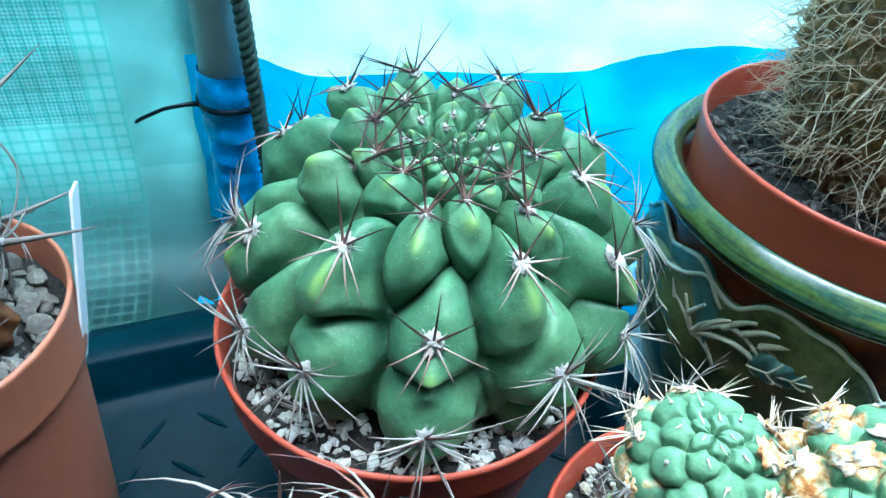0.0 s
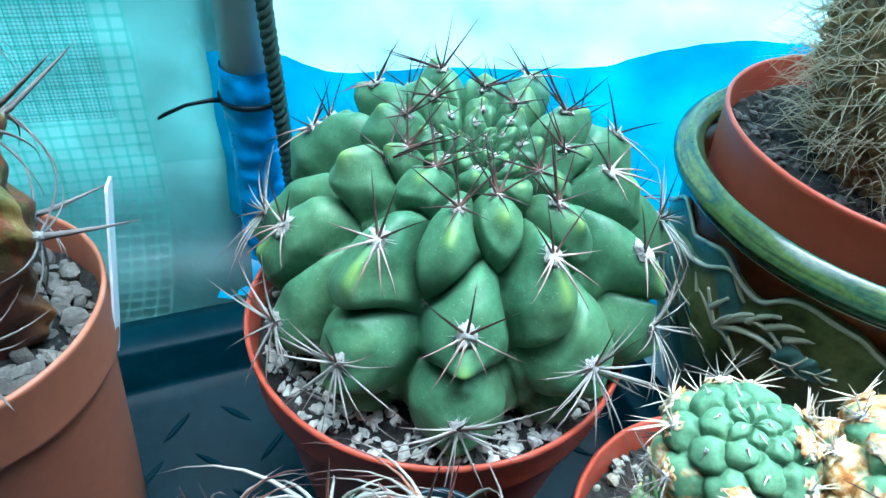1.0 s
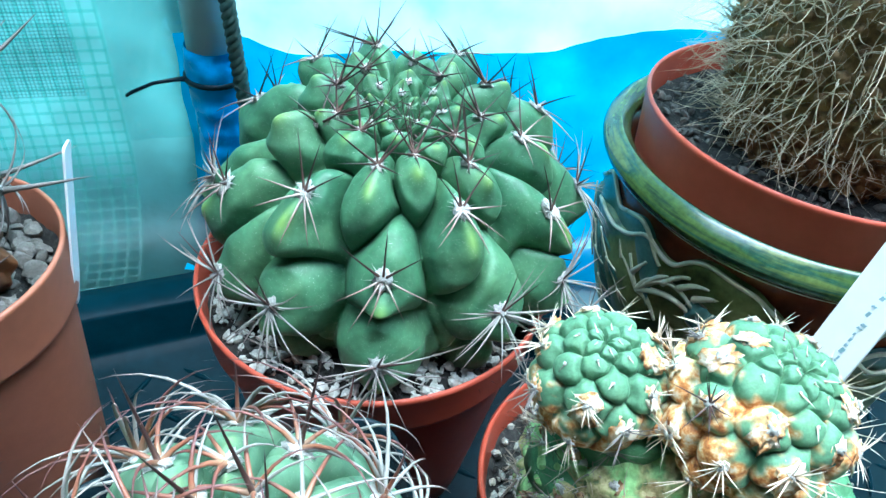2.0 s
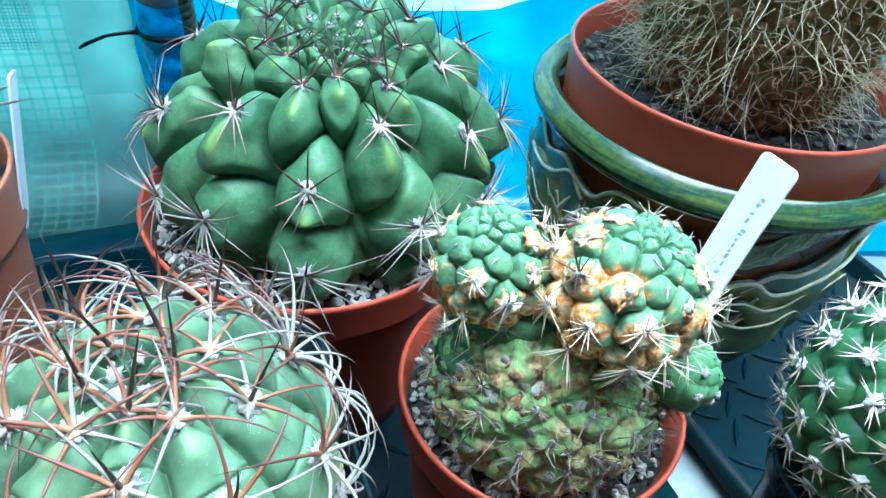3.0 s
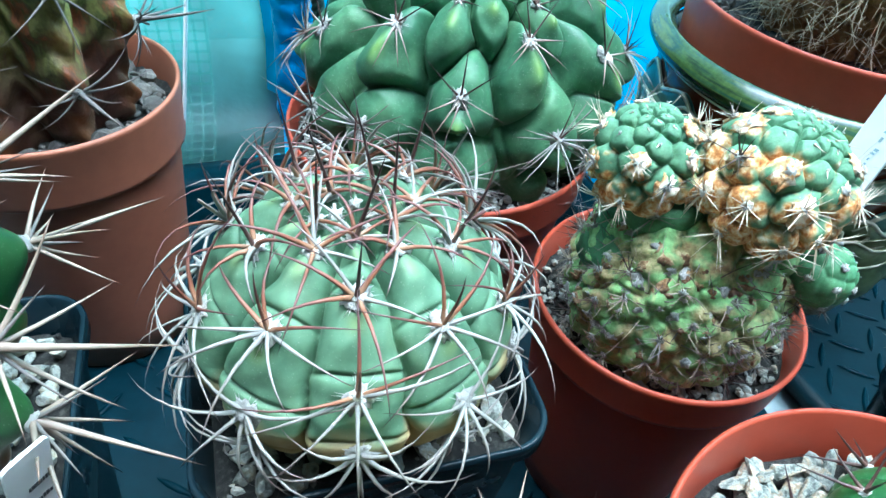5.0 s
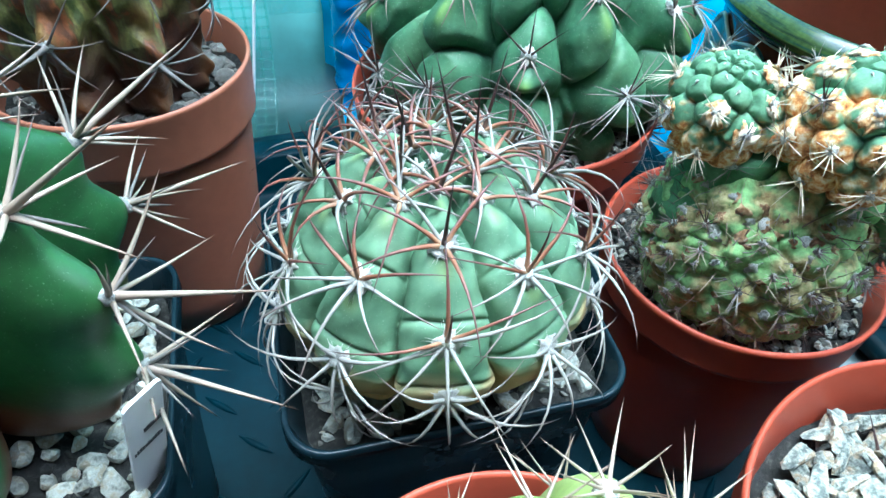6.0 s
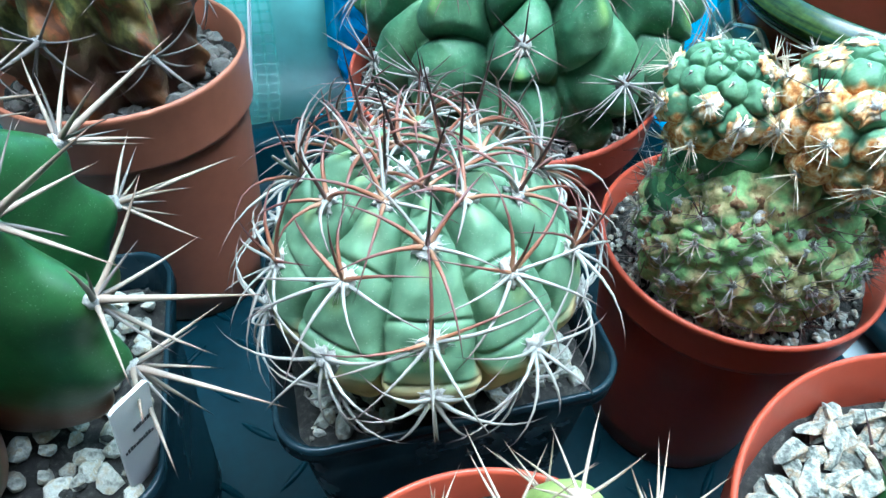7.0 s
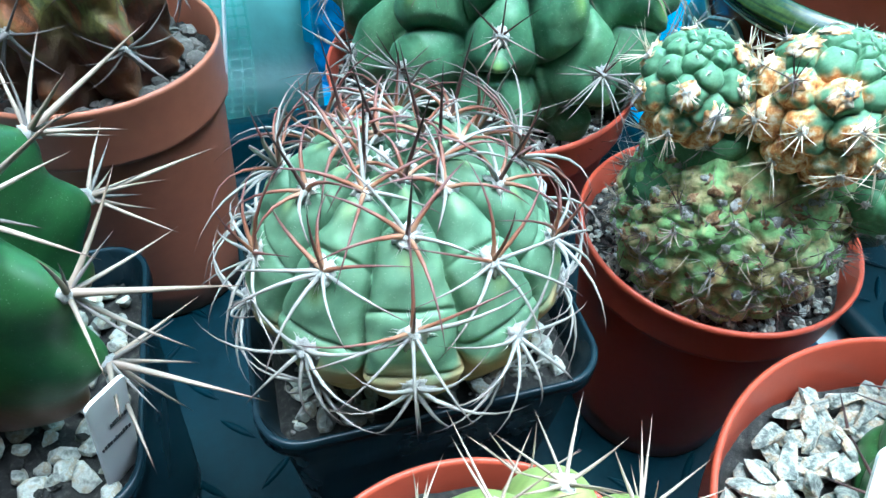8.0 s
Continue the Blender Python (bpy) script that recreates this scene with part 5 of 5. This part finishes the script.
# the brown-green ribbed cactus in a tall terracotta-coloured pot
def brown_rib():
    ob = potted("potted_cactus", -0.197, 0.204, "brown-stained ribbed cactus with grey spines in a tall terracotta pot")
    round_pot(ob, 0.0585, 0.151, 0.043, 0.030, terracotta)
    soil_disc(ob, 0.0555, 0.134, 5)
    stones(ob, 0.030, 0.0485, 0.135, 100, 0.0062, stone_grey, 51, 0.6)
    grit(ob, 0.030, 0.0515, 0.134, 200, 0.003, stone_grey, 52)
    shape = Ribbed(0.0455, 0.080, 8, 0.30, 0.07, 6, radians(53), 1.7, 0.6, radians(10), radians(12), 0.034)
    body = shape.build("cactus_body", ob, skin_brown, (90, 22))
    body.location = (-0.002, -0.001, 0.190)
    rng = np.random.default_rng(57)
    for p, n, up, t, az, j in shape.areoles():
        tf = Tuft()
        tf.blob(p, n, 0.0026, rng, 0.7, 0)
        star(tf, p, n, up, rng, 7, 0.030, 0.00068, 0.45, 0.42, 1, (30, 330), 0.2)
        tf.spine(p, n + up * 0.25, 0.034, 0.0012, (0, 0, 0.05), 1)
        tf.link([wool_grey, spine_grey], ob, body.matrix_basis.copy())


# the smooth deep-ribbed green cactus in a square black pot
def green_rib():
    ob = thing("potted_cactus", -0.160, 0.036, 0, "smooth green ribbed cactus with straw spines in a square black pot", "cactus", "potted cacti", 21)
    square_pot(ob, 0.050, 0.136, black_plastic)
    soil_disc(ob, 0.0465, 0.122, 6, True)
    stones(ob, 0.012, 0.0400, 0.123, 125, 0.0052, stone_white, 61, 0.65, True)
    grit(ob, 0.01, 0.042, 0.123, 200, 0.0024, soil, 62, square=True)
    shape = Ribbed(0.0585, 0.053, 7, 0.66, 0.045, 6, radians(92 - 21), 1.5, 0.9, radians(7.5), radians(13))
    body = shape.build("cactus_body", ob, skin_rib, (116, 12), theta_max=2.8)
    q = Matrix.Rotation(radians(-21), 3, "Z") @ Vector((-0.005, -0.006, 0))
    body.location = (q.x, q.y, 0.178)
    rng = np.random.default_rng(67)
    for p, n, up, t, az, j in shape.areoles():
        tf = Tuft()
        tf.blob(p, n, 0.0026, rng, 0.7, 0)
        star(tf, p, n, up, rng, 5, 0.030, 0.00085, 0.75, 0.0, 1, (20, 340), 0.35)
        star(tf, p, n, up, rng, 3, 0.022, 0.00075, 0.9, 0.0, 2, (0, 360), 0.4)
        tf.spine(p, n - up * 0.1, 0.043, 0.0011, (0, 0, 0), 1)
        tf.link([wool_grey, spine_straw, spine_grey], ob, body.matrix_basis.copy())


# the dark globe with white starry areoles
def star_globe():
    ob = potted("potted_cactus", 0.206, 0.122, "dark green globe cactus with starry white areoles in a black pot")
    round_pot(ob, 0.031, 0.108, 0.017, 0.012, black_plastic)
    soil_disc(ob, 0.028, 0.104, 7)
    shape = Tubercled(0.0365, 0.046, (125, 115, 105, 95, 85, 75, 65, 55, 45, 35, 25, 16, 8), 9, 0.0042, 0.9, 0, 0.2, 0.03, 71, 0.1, shoulder=0.6, rounding=0.7, sharp=14.0)
    body = shape.build("cactus_body", ob, skin_dark, 240, 150, 2.6)
    body.location = (0, 0, 0.150)
    rng, fine = np.random.default_rng(77), Tuft()
    for p, n, up, t, az, j in shape.areoles():
        tf = Tuft()
        tf.blob(p, n, 0.0027, rng, 0.5, 0, 0.10, lumps=0.8)
        star(fine, p, n, up, rng, 10, 0.0105, 0.00040, 0.5, 0.0, 1 if t < 1.2 else 2, jitter=0.3, segs=3)
        tf.link([wool_star], ob, body.matrix_basis.copy())
    fine.link_joined("spine_fuzz", [wool, spine_star, spine_straw], body, Matrix())


# the yellow-green cactus in the foreground
def lime_globe():
    ob = potted("potted_cactus", -0.003, -0.025, "yellow-green cactus with stiff straw spines in an orange pot")
    round_pot(ob, 0.054, 0.140, 0.040, 0.018, orange_plastic)
    soil_disc(ob, 0.051, 0.128, 8)
    shape = Ribbed(0.036, 0.056, 8, 0.22, 0.04, 3, radians(184), 0.9, 0.75, 0.10)
    body = shape.build("cactus_body", ob, skin_lime, (120, 20))
    body.location = (0.009, 0.003, 0.147)
    rng = np.random.default_rng(87)
    for p, n, up, t, az, j in shape.areoles():
        tf = Tuft()
        tf.blob(p, n, 0.0024, rng, 0.7, 0)
        star(tf, p, n, up, rng, 8, 0.0175, 0.00045, 0.7, 0.0, 1, jitter=0.35)
        tf.link([wool, spine_straw], ob, body.matrix_basis.copy())


# the dark smooth cactus among pale flat stones
def stone_pot():
    ob = potted("potted_cactus", 0.128, 0.0137, "dark green cactus with black spines among pale stones, orange pot")
    round_pot(ob, 0.074, 0.135, 0.054, 0.022, orange_plastic)
    soil_disc(ob, 0.071, 0.113, 9)
    stones(ob, 0.0, 0.0635, 0.116, 190, 0.0092, stone_flat, 91, 0.34, level=0.34, slim=1.12)
    stones(ob, 0.02, 0.0610, 0.121, 190, 0.0080, stone_flat, 92, 0.32, level=0.42, slim=1.15)
    shape = Tubercled(0.032, 0.026, (100, 76, 52, 30, 12), 5, 0.004, 1.1, 0.0005, 0.3, 0.05, 93, 0.25)
    body = shape.build("cactus_body", ob, skin_rib, 200, 110)
    body.location = (0.010, 0.020, 0.125)
    rng = np.random.default_rng(97)
    for p, n, up, t, az, j in shape.areoles():
        tf = Tuft()
        tf.blob(p, n, 0.0018, rng, 0.6, 0)
        star(tf, p, n, up, rng, 4, 0.019, 0.0007, 0.7, 0.0, 1, jitter=0.3)
        tf.link([wool, spine_dark], ob, body.matrix_basis.copy())


# ---- plant labels ----
def plant_label(base, top, width, face, label, lines, seed, thick=0.0009, pen=None, rows=()):
    """A plastic label from base to top, whose flat side looks along face; bars stand for the writing on it."""
    base, top, face = Vector(base), Vector(top), Vector(face)
    ax = (top - base).normalized()
    face = (face - face.dot(ax) * ax).normalized()
    side = ax.cross(face)
    length = (top - base).length
    ob = new("plant_label")
    ob.empty_display_size = 0.01
    ob.matrix_basis = Matrix((( *(side[0], ax[0], face[0]), base[0]), (side[1], ax[1], face[1], base[1]), (side[2], ax[2], face[2], base[2]), (0, 0, 0, 1)))
    tagged(ob, label, "plant label", "plant labels")
    c = width * 0.16
    out = [(-width * 0.16, 0), (width * 0.16, 0)]
    out += [(width / 2, width * 0.9)]
    for sx, a0 in ((1, 0), (-1, 90)):
        for k in range(6):
            a = radians(a0 + 90 * k / 5)
            out.append((sx * (width / 2 - c) + c * math.cos(a), length - c + c * math.sin(a)))
    out += [(-width / 2, width * 0.9)]
    v, f = loft([[(x, y, -thick / 2) for x, y in out], [(x, y, thick / 2) for x, y in out]])
    link_mesh("blade", v, f, label_white, ob, smooth=False)
    rng = random.Random(seed)
    for at, span, column in lines:
        y = at
        while y > at - span:
            l = rng.uniform(0.0008, 0.0024)
            x0 = column * width + rng.uniform(-0.0006, 0.0006)
            w = rng.uniform(0.0004, 0.0012)
            vv, ff = loft([[(x0 - w, y - l, thick / 2 + 0.0001), (x0 + w * 0.4, y - l, thick / 2 + 0.0001), (x0 + w, y, thick / 2 + 0.0001), (x0 - w * 0.5, y, thick / 2 + 0.0001)],
                           [(x0 - w, y - l, thick / 2 + 0.0003), (x0 + w * 0.4, y - l, thick / 2 + 0.0003), (x0 + w, y, thick / 2 + 0.0003), (x0 - w * 0.5, y, thick / 2 + 0.0003)]])
            link_mesh("writing_bar", vv, ff, pen or ink, ob, smooth=False)
            y -= l + rng.uniform(0.0006, 0.0030)
    for y, start, end in rows:
        x = start * width
        while x < end * width:
            w, h = rng.uniform(0.0004, 0.0008), rng.uniform(0.0014, 0.0022)
            vv, ff = loft([[(x, y, q), (x + w, y, q), (x + w, y + h, q), (x, y + h, q)] for q in (thick / 2 + 0.0001, thick / 2 + 0.0003)])
            link_mesh("writing_bar", vv, ff, pen or ink, ob, smooth=False)
            x += w + rng.uniform(0.0001, 0.0003)
    return ob


big_globe()
spiny_globe()
clump()
glazed_pot()
hairy_column()
brown_rib()
green_rib()
star_globe()
lime_globe()
stone_pot()
plant_label((0.1310, 0.1640, 0.1120), (0.1532, 0.1800, 0.2103), 0.0177, (-0.72, -0.20, 0.25), "white plastic plant label with faded handwriting in the orange pot", [(0.088, 0.075, 0.12)], 1)
plant_label((-0.1455, 0.222, 0.115), (-0.1395, 0.2402, 0.184), 0.013, (0.93, 0.30, 0.05), "white plastic plant label standing at the rim of the tall pot", [], 2)
plant_label((-0.113, 0.022, 0.112), (-0.0970, 0.0180, 0.1745), 0.0115, (0.75, -0.30, 0.25), "white plant label with printed lines in the square pot", [], 3, pen=ink_black, rows=((0.046, -0.1, 0.36), (0.037, -0.42, 0.40)))
plant_label((0.0805, -0.0280, 0.112), (0.0805, 0.0160, 0.187), 0.0180, (0.0, -1.0, 0.60), "broad white plant label leaning in the stony pot", [(0.05, 0.03, 0.0)], 4)
